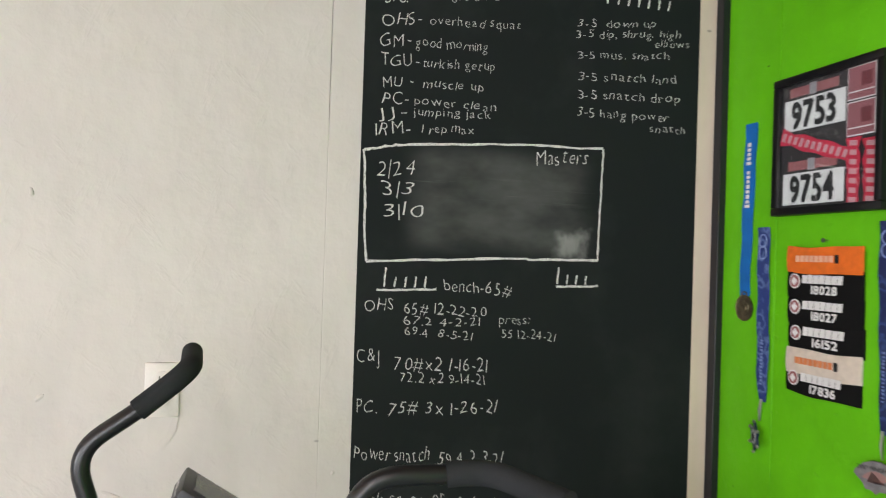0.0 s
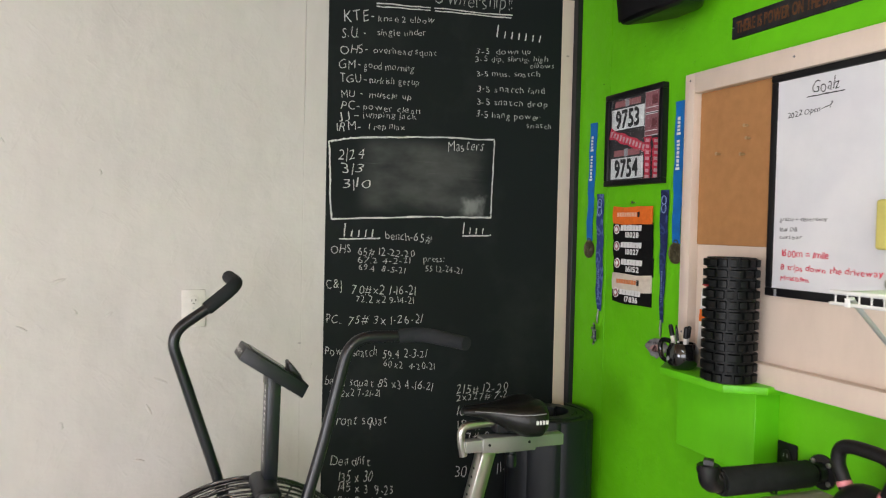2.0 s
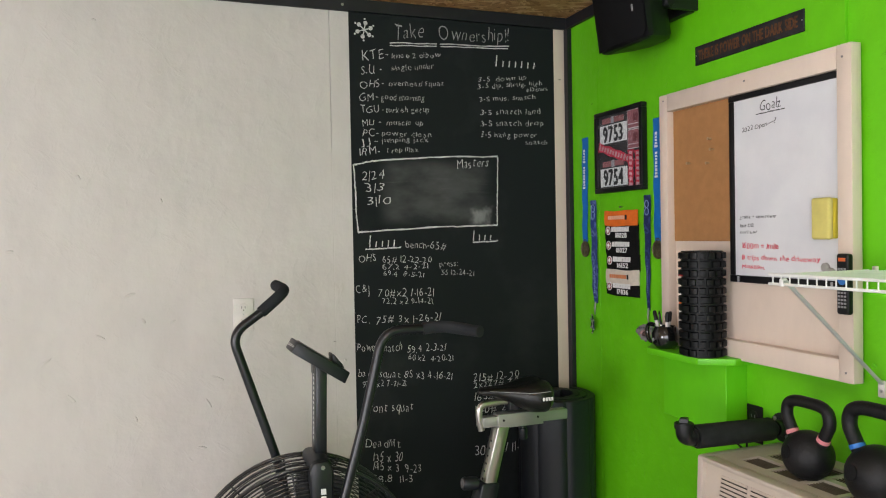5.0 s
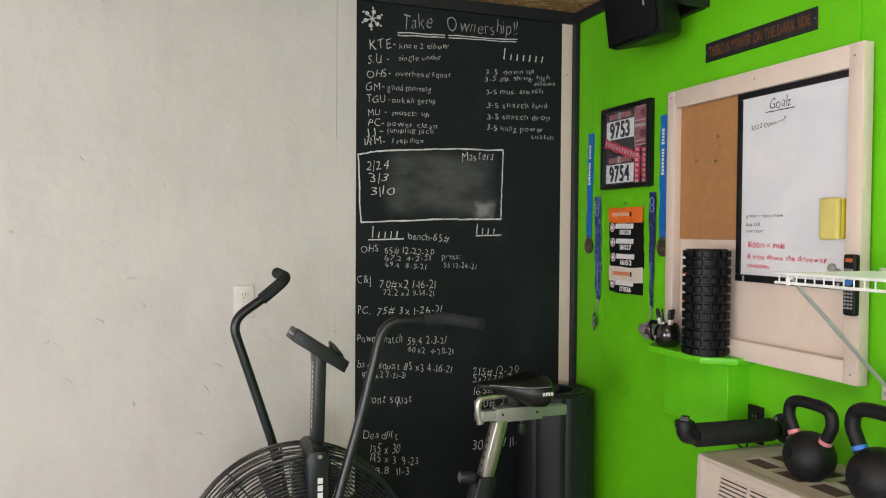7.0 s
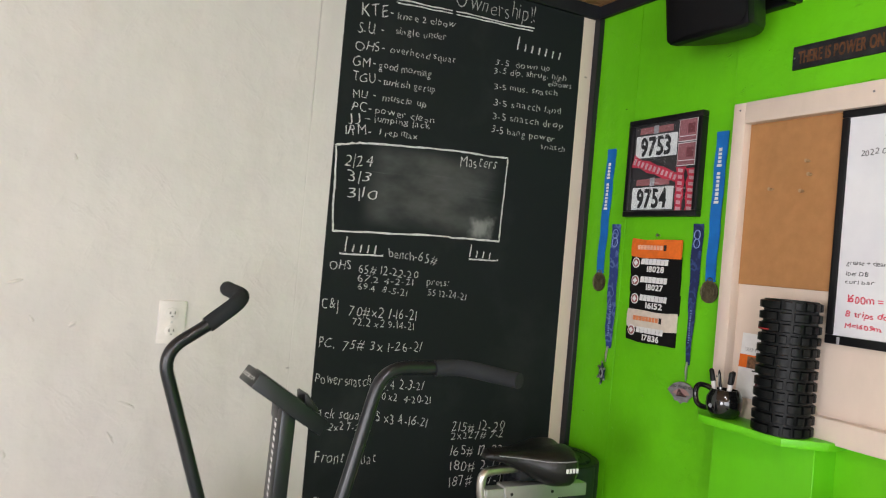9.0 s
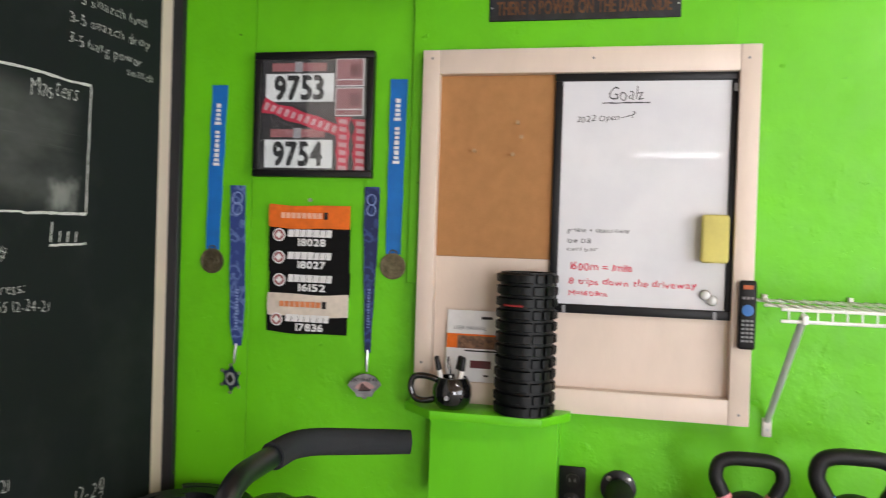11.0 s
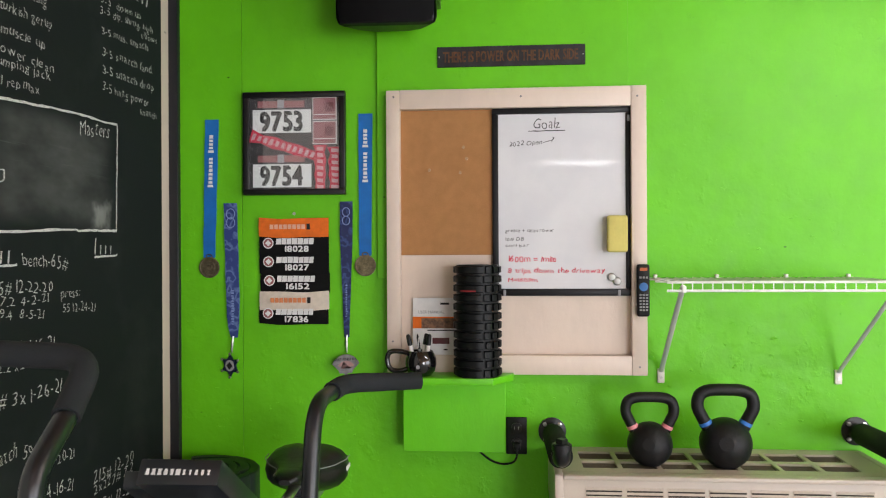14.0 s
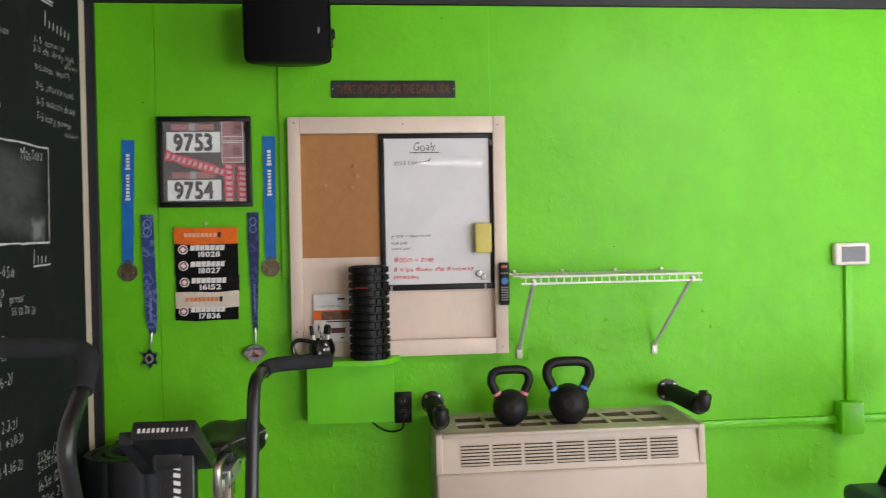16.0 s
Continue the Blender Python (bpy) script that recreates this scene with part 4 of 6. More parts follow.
def sash(a, b, width, depth, n):
    p, q = Vector(in_frame(*a, depth)), Vector(in_frame(*b, depth))
    band = part("red_ribbon", stroke(nb(), p, q, width, (-1, 0, 0), 0.0, 2, 6), PRINT_RED, pic, "red ribbon with white print")
    d = q - p
    for k in range(n):
        f0, f1 = (k + 0.25) / n, (k + 0.82) / n
        off = Vector((-0.001, 0, 0))
        up = d.cross(Vector((1, 0, 0))).normalized() * width * (0.26 if k % 3 else 0.30)
        lean_by = d * (0.12 / n)
        bm = nb()
        bm.faces.new([bm.verts.new(v) for v in (p + d * f0 + off - up, p + d * f1 + off - up, p + d * f1 + off + up + lean_by, p + d * f0 + off + up + lean_by)])
        part("print_bar", bm, SASH_PRINT, band)


sash((0.07, 0.42), (0.76, 0.64), 0.033, 0.003, 12)
sash((0.755, 0.52), (0.755, 0.95), 0.034, 0.005, 7)
sash((0.90, 0.54), (0.90, 0.95), 0.038, 0.006, 7)

# ---- medals ----
def ribbon_strip(bm, path, widths, x_out, thick=0.0012):
    """A hanging ribbon: (y, z) places down its middle, with its width at each."""
    rows = []
    for k, ((y, z), w) in enumerate(zip(path, widths)):
        xo = x_out + 0.002 * math.sin(k * 1.7)
        rows.append([bm.verts.new(p) for p in ((xo - thick, y + w / 2, z), (xo - thick, y - w / 2, z), (xo, y - w / 2, z), (xo, y + w / 2, z))])
    for a, b in zip(rows, rows[1:]):
        for k in range(4):
            bm.faces.new((a[k], a[(k + 1) % 4], b[(k + 1) % 4], b[k]))
    bm.faces.new(rows[0][::-1])
    bm.faces.new(rows[-1])
    return bm


def lerp_path(a, b, n, bow=0.0):
    return [(a[0] + (b[0] - a[0]) * i / n + bow * math.sin(math.pi * i / n), a[1] + (b[1] - a[1]) * i / n) for i in range(n + 1)]


def round_medal(y_top, z_top, y_low, z_low, label):
    ob = thing("medal", (WALL_X, y_low, z_low), label, "medal", "blue ribbon medals")
    rib = part("ribbon", ribbon_strip(nb(), lerp_path((y_top, z_top), (y_low, z_low + 0.03), 12), [0.043 - 0.006 * (i / 12) for i in range(13)], WALL_X - 0.004), RIBBON_BLUE, ob)
    part("ribbon", ribbon_strip(nb(), lerp_path((y_top + 0.001, z_top - 0.002), (y_low + 0.001, z_low + 0.03), 12), [0.042 - 0.012 * (i / 12) for i in range(13)], WALL_X - 0.0008), RIBBON_BLUE, ob)
    rnd = random.Random(5)
    z = z_top - 0.046
    for k in range(14):
        h = (0.0125 if k in (0, 9, 11) else 0.0098) if k != 5 else 0.011
        if k != 5:
            w = 0.017 if k in (4, 13) else rnd.uniform(0.010, 0.0125)
            f = (z_top - z) / (z_top - z_low)
            yc = y_top + (y_low - y_top) * f
            part("print_bar", bx(WALL_X - 0.0088, WALL_X - 0.0078, yc - w / 2, yc + w / 2, z - h, z - 0.0022), PRINT_WHITE, rib)
        z -= h + 0.0012
    part("loop", tube(nb(), [(WALL_X - 0.005, y_low + 0.009 * math.cos(a), z_low + 0.034 + 0.006 * math.sin(a)) for a in (2 * math.pi * i / 16 for i in range(17))], 0.0018, 6, False), BRONZE, ob)
    disc = part("medal_disc", lathe(nb(), ((0.030, 0.0), (0.0325, -0.001), (0.0325, -0.004), (0.029, -0.0045), (0.028, -0.0035), (0.019, -0.0035), (0.018, -0.0045), (0.010, -0.0045), (0.009, -0.006), (0.003, -0.006)), (WALL_X - 0.002, y_low, z_low), 40, "x"), BRONZE, ob, "worn bronze disc")
    for k in range(4):
        a = math.pi / 4 + k * math.pi / 2
        part("relief", stroke(nb(), (WALL_X - 0.0072, y_low + 0.008 * math.cos(a), z_low + 0.008 * math.sin(a)), (WALL_X - 0.0072, y_low + 0.021 * math.cos(a), z_low + 0.021 * math.sin(a)), 0.003, (-1, 0, 0), 0, k, 3), BRONZE, disc)
    return ob


round_medal(1.9665, 1.866, 1.977, 1.411, "round bronze medal on a bright blue ribbon")
round_medal(1.4885, 1.876, 1.491, 1.415, "round bronze medal on a bright blue ribbon")


def star_outline(y, z, r0, r1, n, turn=0.0):
    return [(y + (r0 if k % 2 == 0 else r1) * math.sin(turn + math.pi * k / n), z + (r0 if k % 2 == 0 else r1) * math.cos(turn + math.pi * k / n)) for k in range(2 * n)]


def rings_on_ribbon(rib, y, zs, r):
    for z in zs:
        pts = [(WALL_X - 0.0082, y + r * math.cos(a), z + r * 1.2 * math.sin(a)) for a in (2 * math.pi * i / 20 for i in range(21))]
        part("printed_ring", tube(nb(), pts, 0.0016, 4, False), PALE_PRINT, rib)


def print_on_ribbon(rib, y, z0, z1, n, seed, w):
    rnd = random.Random(seed)
    for k in range(n):
        z = z0 + (z1 - z0) * k / n
        part("print_bar", bx(WALL_X - 0.0092, WALL_X - 0.0082, y - w * rnd.uniform(0.3, 0.5), y + w * rnd.uniform(0.3, 0.5), z, z + abs(z1 - z0) / n * rnd.uniform(0.35, 0.7)), PALE_PRINT, rib)


star = thing("medal", (WALL_X, 1.909, 1.11), "blue six-pointed star medal on a printed navy ribbon", "medal")
rib = part("ribbon", ribbon_strip(nb(), lerp_path((1.9095, 1.608), (1.900, 1.195), 12), [0.042] * 9 + [0.041, 0.039, 0.034, 0.022], WALL_X - 0.005), RIBBON_NAVY, star)
rings_on_ribbon(rib, 1.908, (1.575, 1.548), 0.013)
print_on_ribbon(rib, 1.903, 1.235, 1.345, 14, 4, 0.009)
part("clasp", tube(nb(), ((WALL_X - 0.006, 1.902, 1.20), (WALL_X - 0.008, 1.904, 1.175), (WALL_X - 0.006, 1.907, 1.148)), (0.003, 0.0042, 0.002), 8), STEEL, star, "steel swivel clasp")
body = part("star_plate", prism(nb(), star_outline(1.909, 1.111, 0.036, 0.021, 6), "x", WALL_X - 0.007, WALL_X - 0.0025, 0.0008), plain("dark_blue_enamel", (0.03, 0.04, 0.10), 0.3, 0.5), star)
part("emblem", lathe(nb(), ((0.017, 0), (0.017, -0.0015), (0.0155, -0.0015)), (WALL_X - 0.0068, 1.909, 1.111), 24, "x"), plain("worn_silver_paint", (0.42, 0.43, 0.46), 0.6), body)
part("emblem", prism(nb(), star_outline(1.909, 1.1105, 0.012, 0.0085, 4), "x", WALL_X - 0.0092, WALL_X - 0.0085), PRINT_BLACK, body)
for k in range(6):
    a = math.pi * k / 3
    part("bead", lathe(nb(), ((0.0042, 0), (0.0042, -0.004), (0.002, -0.0055)), (WALL_X - 0.005, 1.909 + 0.0355 * math.sin(a), 1.111 + 0.0355 * math.cos(a)), 10, "x"), STEEL, body)

fan_medal = thing("medal", (WALL_X, 1.549, 1.12), "pewter fan-shaped finisher medal on a narrow navy ribbon", "medal")
rib = part("ribbon", ribbon_strip(nb(), lerp_path((1.549, 1.61), (1.549, 1.197), 12), [0.039 - 0.024 * max(0, (i - 3) / 9) for i in range(13)], WALL_X - 0.005), RIBBON_DARK, fan_medal)
rings_on_ribbon(rib, 1.549, (1.578, 1.552), 0.011)
print_on_ribbon(rib, 1.549, 1.26, 1.36, 14, 8, 0.006)
part("clasp", tube(nb(), ((WALL_X - 0.006, 1.549, 1.205), (WALL_X - 0.008, 1.549, 1.175), (WALL_X - 0.006, 1.549, 1.15)), (0.003, 0.0042, 0.002), 8), STEEL, fan_medal, "steel swivel clasp")
outline = [(1.549 - 0.047 * math.sin(a), 1.094 + 0.052 * math.cos(a) + 0.002 * (k % 2)) for k, a in enumerate(math.radians(-62 + 124 * k / 12) for k in range(13))]
outline += [(1.527, 1.100), (1.530, 1.090), (1.541, 1.091), (1.549, 1.083), (1.557, 1.091), (1.568, 1.090), (1.571, 1.100)]
plate = part("medal_plate", prism(nb(), outline, "x", WALL_X - 0.007, WALL_X - 0.0025, 0.0006), DULL_PEWTER, fan_medal)
part("enamel", prism(nb(), [(1.549 - 0.030 * math.sin(a), 1.094 + 0.034 * math.cos(a)) for a in (math.radians(-58 + 116 * k / 8) for k in range(9))] + [(1.565, 1.105), (1.533, 1.105)], "x", WALL_X - 0.0082, WALL_X - 0.0071), plain("worn_red_enamel", (0.30, 0.17, 0.16), 0.5, 0.3), plate, "faded red enamel")
part("lettering", letters(nb(), "2017 FINISHER", (WALL_X - 0.0088, 1.583, 1.129), (WALL_X - 0.0088, 1.515, 1.129), (0, 0, 1), 0.0075, 0, 0, 0, 0.06), PRINT_BLACK, plate)

for ob_, y, turn in ((body, 1.909, -22), (plate, 1.549, 24)):
    # the two hanging plates are turned a little on their clasps
    centre = Vector((WALL_X - 0.008, y, 1.11)) - base_of(ob_)
    for each in (ob_, *ob_.children):
        each.data.transform(Matrix.Translation(centre + Vector((-0.012, 0, 0))) @ Matrix.Rotation(radians(turn), 4, "Z") @ Matrix.Translation(-centre))

# ---- stack of headbands on a nail ----
nail = lathe(nb(), ((0.0015, 0), (0.0015, -0.012), (0.005, -0.0125), (0.005, -0.014)), (WALL_X, 1.708, 1.574), 10, "x")
solo("nail", nail, STEEL, "nail holding the row of headbands", "nail", at=(WALL_X, 1.708, 1.574))


def headband(z0, z1, shift, material, label, depth, number=None):
    ob = thing("headband", (WALL_X, 1.71, z0), label, "headband", "hanging headbands")
    y0, y1 = 1.602 + shift, 1.817 + shift
    bm = nb()
    n, m = 16, 4
    grid = []
    for i in range(n + 1):
        f = i / n
        sag = -0.003 * math.sin(math.pi * f) + 0.0012 * math.sin(9 * f + z0 * 70)
        grid.append([bm.verts.new((WALL_X - depth - 0.003 - 0.004 * math.sin(math.pi * f) - 0.003 * math.sin(math.pi * j / m), y0 + (y1 - y0) * f, z0 + (z1 - z0) * j / m + sag)) for j in range(m + 1)])
    back = [[bm.verts.new((WALL_X - depth + 0.001, v.co.y, v.co.z)) for v in (col[0], col[-1])] for col in grid]
    for i in range(n):
        for j in range(m):
            bm.faces.new((grid[i][j], grid[i + 1][j], grid[i + 1][j + 1], grid[i][j + 1]))
        bm.faces.new((grid[i][0], back[i][0], back[i + 1][0], grid[i + 1][0]))
        bm.faces.new((grid[i][-1], grid[i + 1][-1], back[i + 1][1], back[i][1]))
    for i in (0, n):
        bm.faces.new([*grid[i], back[i][1], back[i][0]])
    band = part("cloth_band", bm, material, ob)
    xf = WALL_X - depth - 0.0125
    if number:
        zc = (z0 + z1) / 2
        part("emblem", lathe(nb(), ((0.0165, 0), (0.0165, -0.0006)), (xf + 0.002, y1 - 0.030, zc + 0.006), 24, "x"), PRINT_WHITE, band, "round white and red emblem")
        part("emblem", lathe(nb(), ((0.0135, 0), (0.0135, -0.0006)), (xf + 0.0012, y1 - 0.030, zc + 0.006), 24, "x"), PRINT_PINK, band)
        part("emblem", prism(nb(), star_outline(y1 - 0.030, zc + 0.006, 0.0095, 0.0065, 4), "x", xf - 0.0002, xf + 0.0006), PRINT_WHITE, band)
        rnd = random.Random(int(number))
        ya = y1 - 0.054
        for k in range(7):
            w = rnd.uniform(0.013, 0.0175)
            part("print_bar", prism(nb(), ((ya - w, zc + 0.002), (ya, zc + 0.002), (ya - 0.002, zc + 0.0205 + rnd.uniform(-0.001, 0.001)), (ya - w - 0.002, zc + 0.0205)), "x", xf - 0.0004, xf + 0.0004), PRINT_WHITE, band)
            ya -= w + 0.0018
        part("lettering", letters(nb(), number, (xf, y1 - 0.083, zc - 0.020), (xf, y1 - 0.158, zc - 0.020), (0, 0, 1), 0.0175, 0, 0, 0, 0.12, bold=0.0008), PRINT_WHITE, band)
    else:
        zc = (z0 + z1) / 2
        tone = PRINT_BLACK if material is ORANGE else plain("orange_print", (0.72, 0.25, 0.10), 0.7)
        light = plain("pale_orange_print", (0.85, 0.45, 0.30), 0.7)
        for k in range(8):
            part("print_bar", bx(xf + 0.0006, xf + 0.0016, y1 - 0.047 - k * 0.014, y1 - 0.036 - k * 0.014, zc - 0.006, zc + 0.008), light if material is ORANGE else tone, band)
        part("print_bar", bx(xf + 0.0006, xf + 0.0016, y1 - 0.160, y1 - 0.150, zc - 0.008, zc + 0.010), PRINT_BLACK, band)
    return ob


headband(1.238, 1.290, 0.004, BLACK_CLOTH, "black cloth headband with white print", 0.000, "17836")
headband(1.281, 1.338, 0.001, CREAM_CLOTH, "cream cloth headband with orange print", 0.004)
headband(1.334, 1.395, -0.001, BLACK_CLOTH, "black cloth headband with white print", 0.001, "16152")
headband(1.392, 1.452, 0.001, BLACK_CLOTH, "black cloth headband with white print", 0.003, "18027")
headband(1.449, 1.508, 0.001, BLACK_CLOTH, "black cloth headband with white print", 0.005, "18028")
headband(1.504, 1.562, 0.001, ORANGE, "bright orange cloth headband", 0.008)

# ---- loudspeaker ----
spk = thing("loudspeaker", (WALL_X, 1.395, 2.19), "black outdoor loudspeaker on a wall bracket", "loudspeaker")
SX, SY0, SY1, SZ0, SZ1 = 1.078, 1.256, 1.534, 2.086, 2.300
outline = [(SX + 0.040, SY0), (SX + 0.062, SY0 - 0.002), (SX + 0.150, SY0 + 0.035), (SX + 0.195, SY0 + 0.085), (SX + 0.195, SY1 - 0.085), (SX + 0.150, SY1 - 0.035), (SX + 0.062, SY1 + 0.002), (SX + 0.040, SY1)]
cab = part("cabinet", prism(nb(), outline, "z", SZ0, SZ1, 0.020), BLACK_PLASTIC, spk)
gr = nb()
n = 30
cols = []
for i in range(n + 1):
    f = i / n
    e = max(0.0, 1 - min(f, 1 - f) / 0.10)
    inset = 0.026 * (1 - math.sqrt(1 - e * e))
    cols.append([gr.verts.new((SX + 0.039 - 0.041 * math.sin(math.pi * f) ** 0.75, SY0 + 0.004 + (SY1 - SY0 - 0.008) * f, z)) for z in (SZ0 + 0.004 + inset, SZ0 + 0.010 + inset, SZ1 - 0.010 - inset, SZ1 - 0.004 - inset)])
for a, b in zip(cols, cols[1:]):
    for j in range(3):
        gr.faces.new((a[j], b[j], b[j + 1], a[j + 1]))
grille = part("grille", gr, surface("speaker_grille", (0.0065, 0.0065, 0.007), 0.8, vary=0.3, scale=900, fine=1200, relief=0.5, spec=0.12), spk, "fine black mesh grille")
part("badge", bx(SX + 0.0185, SX + 0.026, SY0 + 0.033, SY0 + 0.040, 2.178, 2.198), PRINT_GREY, grille)
# the loudspeaker is tipped forward on its bracket
tip = Matrix.Translation((0, 0, 0.006)) @ Matrix.Translation((1.17, 1.395, 2.19)) @ Matrix.Rotation(radians(-8), 4, "Y") @ Matrix.Translation((-1.17, -1.395, -2.19))
local = Matrix.Translation(-spk.location) @ tip @ Matrix.Translation(spk.location)
for ob in (cab, grille, *grille.children):
    ob.data.transform(local)
bracket = part("bracket", bx(1.30, WALL_X - 0.0005, 1.275, 1.50, 2.182, 2.222, bevel=0.004), BLACK_METAL, spk)
for y in (1.262, 1.516):
    part("bracket_arm", prism(nb(), ((1.195, 2.188), (1.225, 2.182), (1.33, 2.184), (1.33, 2.220), (1.225, 2.224), (1.195, 2.216)), "y", y - 0.006, y + 0.008, 0.002), BLACK_METAL, bracket)
    sgn = -1 if y < 1.4 else 1
    part("knob", lathe(nb(), ((0.017, 0), (0.018, sgn * 0.006), (0.014, sgn * 0.012), (0.005, sgn * 0.013)), (1.212, y + sgn * 0.004, 2.202), 20, "y"), BLACK_PLASTIC, bracket)
wire = tube(nb(), rounded(((1.326, 1.293, 2.225), (1.331, 1.300, 2.26), (1.331, 1.288, 2.30), (1.331, 1.283, 2.338)), 0.03), 0.0035, 8)
solo("speaker_wire", wire, GREEN_WOOD, "thin green-painted wire above the loudspeaker", "wire", at=(1.331, 1.288, 2.28))

# ---- corner shelf box ----
shelf = thing("wall_shelf", (WALL_X, 1.22, 1.09), "green painted wooden shelf on a box, corners cut off", "shelf")
part("top", prism(nb(), ((WALL_X - 0.0005, 1.432), (1.262, 1.432), (1.183, 1.355), (1.183, 1.105), (1.27, 1.045), (WALL_X - 0.0005, 1.045)), "z", 1.080, 1.0995, 0.0012), GREEN_WOOD, shelf)
part("box", bx(1.256, WALL_X - 0.0005, 1.070, 1.368, 0.873, 1.080, bevel=0.0012, seg=1), GREEN_WOOD, shelf)

# foam roller with its tread blocks
roller = thing("foam_roller", (1.238, 1.149, 1.1), "black hollow foam roller with raised tread blocks, standing upright", "foam roller")
R0 = 0.0605
bm = nb()
prof = [(0.046, 0.318), (0.046, 0.0), (R0, 0.0), (R0, 0.318)]
rings = []
for r, h in prof:
    rings.append([bm.verts.new((1.238 + r * math.cos(2 * math.pi * k / 40), 1.149 + r * math.sin(2 * math.pi * k / 40), 1.1 + h)) for k in range(40)])
for a, b in zip(rings, rings[1:] + rings[:1]):
    for k in range(40):
        bm.faces.new((a[k], a[(k + 1) % 40], b[(k + 1) % 40], b[k]))
part("core", bm, RUBBER, roller)


def tread_mesh(span, h):
    bm = nb()
    n = max(2, int(span / 0.16))
    r0, r1 = R0 - 0.001, 0.0695
    cols = []
    for i in range(n + 1):
        a = -span / 2 + span * i / n
        e = 0.0035 if i in (0, n) else 0.0
        cols.append([bm.verts.new((r * math.cos(a), r * math.sin(a), z)) for r, z in ((r0, -h / 2), (r1 - e * 0.5, -h / 2 + 0.0025), (r1 - e * 0.5, h / 2 - 0.0025), (r0, h / 2))])
    for p, q in zip(cols, cols[1:]):
        for j in range(3):
            bm.faces.new((p[j], q[j], q[j + 1], p[j + 1]))
    bm.faces.new(cols[0])
    bm.faces.new(cols[-1][::-1])
    return finish("tread_block", bm, RUBBER)


ROW_H = 0.318 / 12
treads = {}
for row in range(12):
    zc = ROW_H * (row + 0.5)
    spans = [1.62, 0.38, 0.38, 0.38, 0.38] * 2 if row % 4 != 2 else [1.62, 0.48, 0.56, 0.48] * 2
    k = 2 * math.pi / (sum(spans))
    a = 1.78 + (0.09 if row % 2 else 0.0)
    for s_ in spans:
        w = round(s_ * k - 0.12, 3)
        if w not in treads:
            treads[w] = tread_mesh(w, ROW_H - 0.0048)
        ob = new("tread_block", treads[w])
        ob.parent = roller
        ob.matrix_local = pose(0, 0, zc, 0, 0, math.degrees(a + s_ * k / 2))
        a += s_ * k
bm = nb()
prev = None
for k in range(9):
    a = radians(138 + 5 * k)
    cur = [bm.verts.new((1.238 + 0.0700 * math.cos(a), 1.149 + 0.0700 * math.sin(a), z)) for z in (1.3435, 1.3475)]
    if prev:
        bm.faces.new((prev[0], cur[0], cur[1], prev[1]))
    prev = cur
part("stripe", bm, plain("red_stripe", (0.30, 0.02, 0.02), 0.6), roller, "thin red stripe")

# kettlebell-shaped mug with markers
mug = thing("mug", (1.224, 1.312, 1.0995), "glossy black kettlebell-shaped mug holding markers", "mug")
prof = ((0.022, 0.0), (0.030, 0.002), (0.041, 0.016), (0.0455, 0.034), (0.044, 0.052), (0.037, 0.067), (0.034, 0.073), (0.031, 0.073), (0.034, 0.06), (0.036, 0.03), (0.02, 0.012))
part("body", lathe(nb(), prof, (1.224, 1.312, 1.0995), 40), BLACK_GLOSS, mug)
hand_pts = rounded(((1.224, 1.346, 1.163), (1.224, 1.372, 1.171), (1.224, 1.404, 1.170), (1.224, 1.412, 1.145), (1.224, 1.402, 1.116), (1.224, 1.372, 1.112), (1.224, 1.344, 1.122)), 0.018)
part("handle", tube(nb(), hand_pts, 0.0075, 12), BLACK_GLOSS, mug)
part("emblem", lathe(nb(), ((0.0055, 0), (0.0055, -0.0008)), (1.1790, 1.316, 1.131), 16, "x"), PRINT_GREY, mug, "worn white emblem")
for k, (dx, dy, tx, ty, col) in enumerate(((-0.01, 0.022, -0.004, 0.008, "brown"), (0.002, 0.0, 0.004, -0.012, "black"), (-0.008, -0.020, -0.002, -0.003, "black"))):
    mk = thing("marker_pen", (1.224 + dx, 1.312 + dy, 1.115), "white marker pen with a black cap in the mug", "marker pen", "marker pens")
    p = Vector((1.224 + dx * 0.6, 1.312 + dy * 0.6, 1.113))
    q = Vector((1.224 + dx + tx, 1.312 + dy + ty, 1.193))
    top = q + (q - p).normalized() * 0.028
    part("barrel", rod(nb(), p, q, 0.006, 12), WHITE_PLASTIC, mk)
    part("cap", tube(nb(), (q - (q - p).normalized() * 0.004, top - (q - p).normalized() * 0.004, top), (0.007, 0.0062, 0.0035), 12), BLACK_PLASTIC, mk, "black cap")

pen = thing("pen", (1.216, 1.318, 1.115), "slim dark pen standing in the mug", "pen")
part("barrel", tube(nb(), ((1.214, 1.306, 1.112), (1.208, 1.316, 1.19), (1.206, 1.319, 1.212), (1.2055, 1.3195, 1.222)), (0.0036, 0.0036, 0.0036, 0.0012), 10), BLACK_PLASTIC, pen)
part("clip", bx(1.2025, 1.2040, 1.3155, 1.3185, 1.182, 1.212), STEEL, pen, "steel clip")
part("band", rod(nb(), (1.2092, 1.3142, 1.173), (1.2088, 1.3147, 1.178), 0.0041, 10), STEEL, pen)

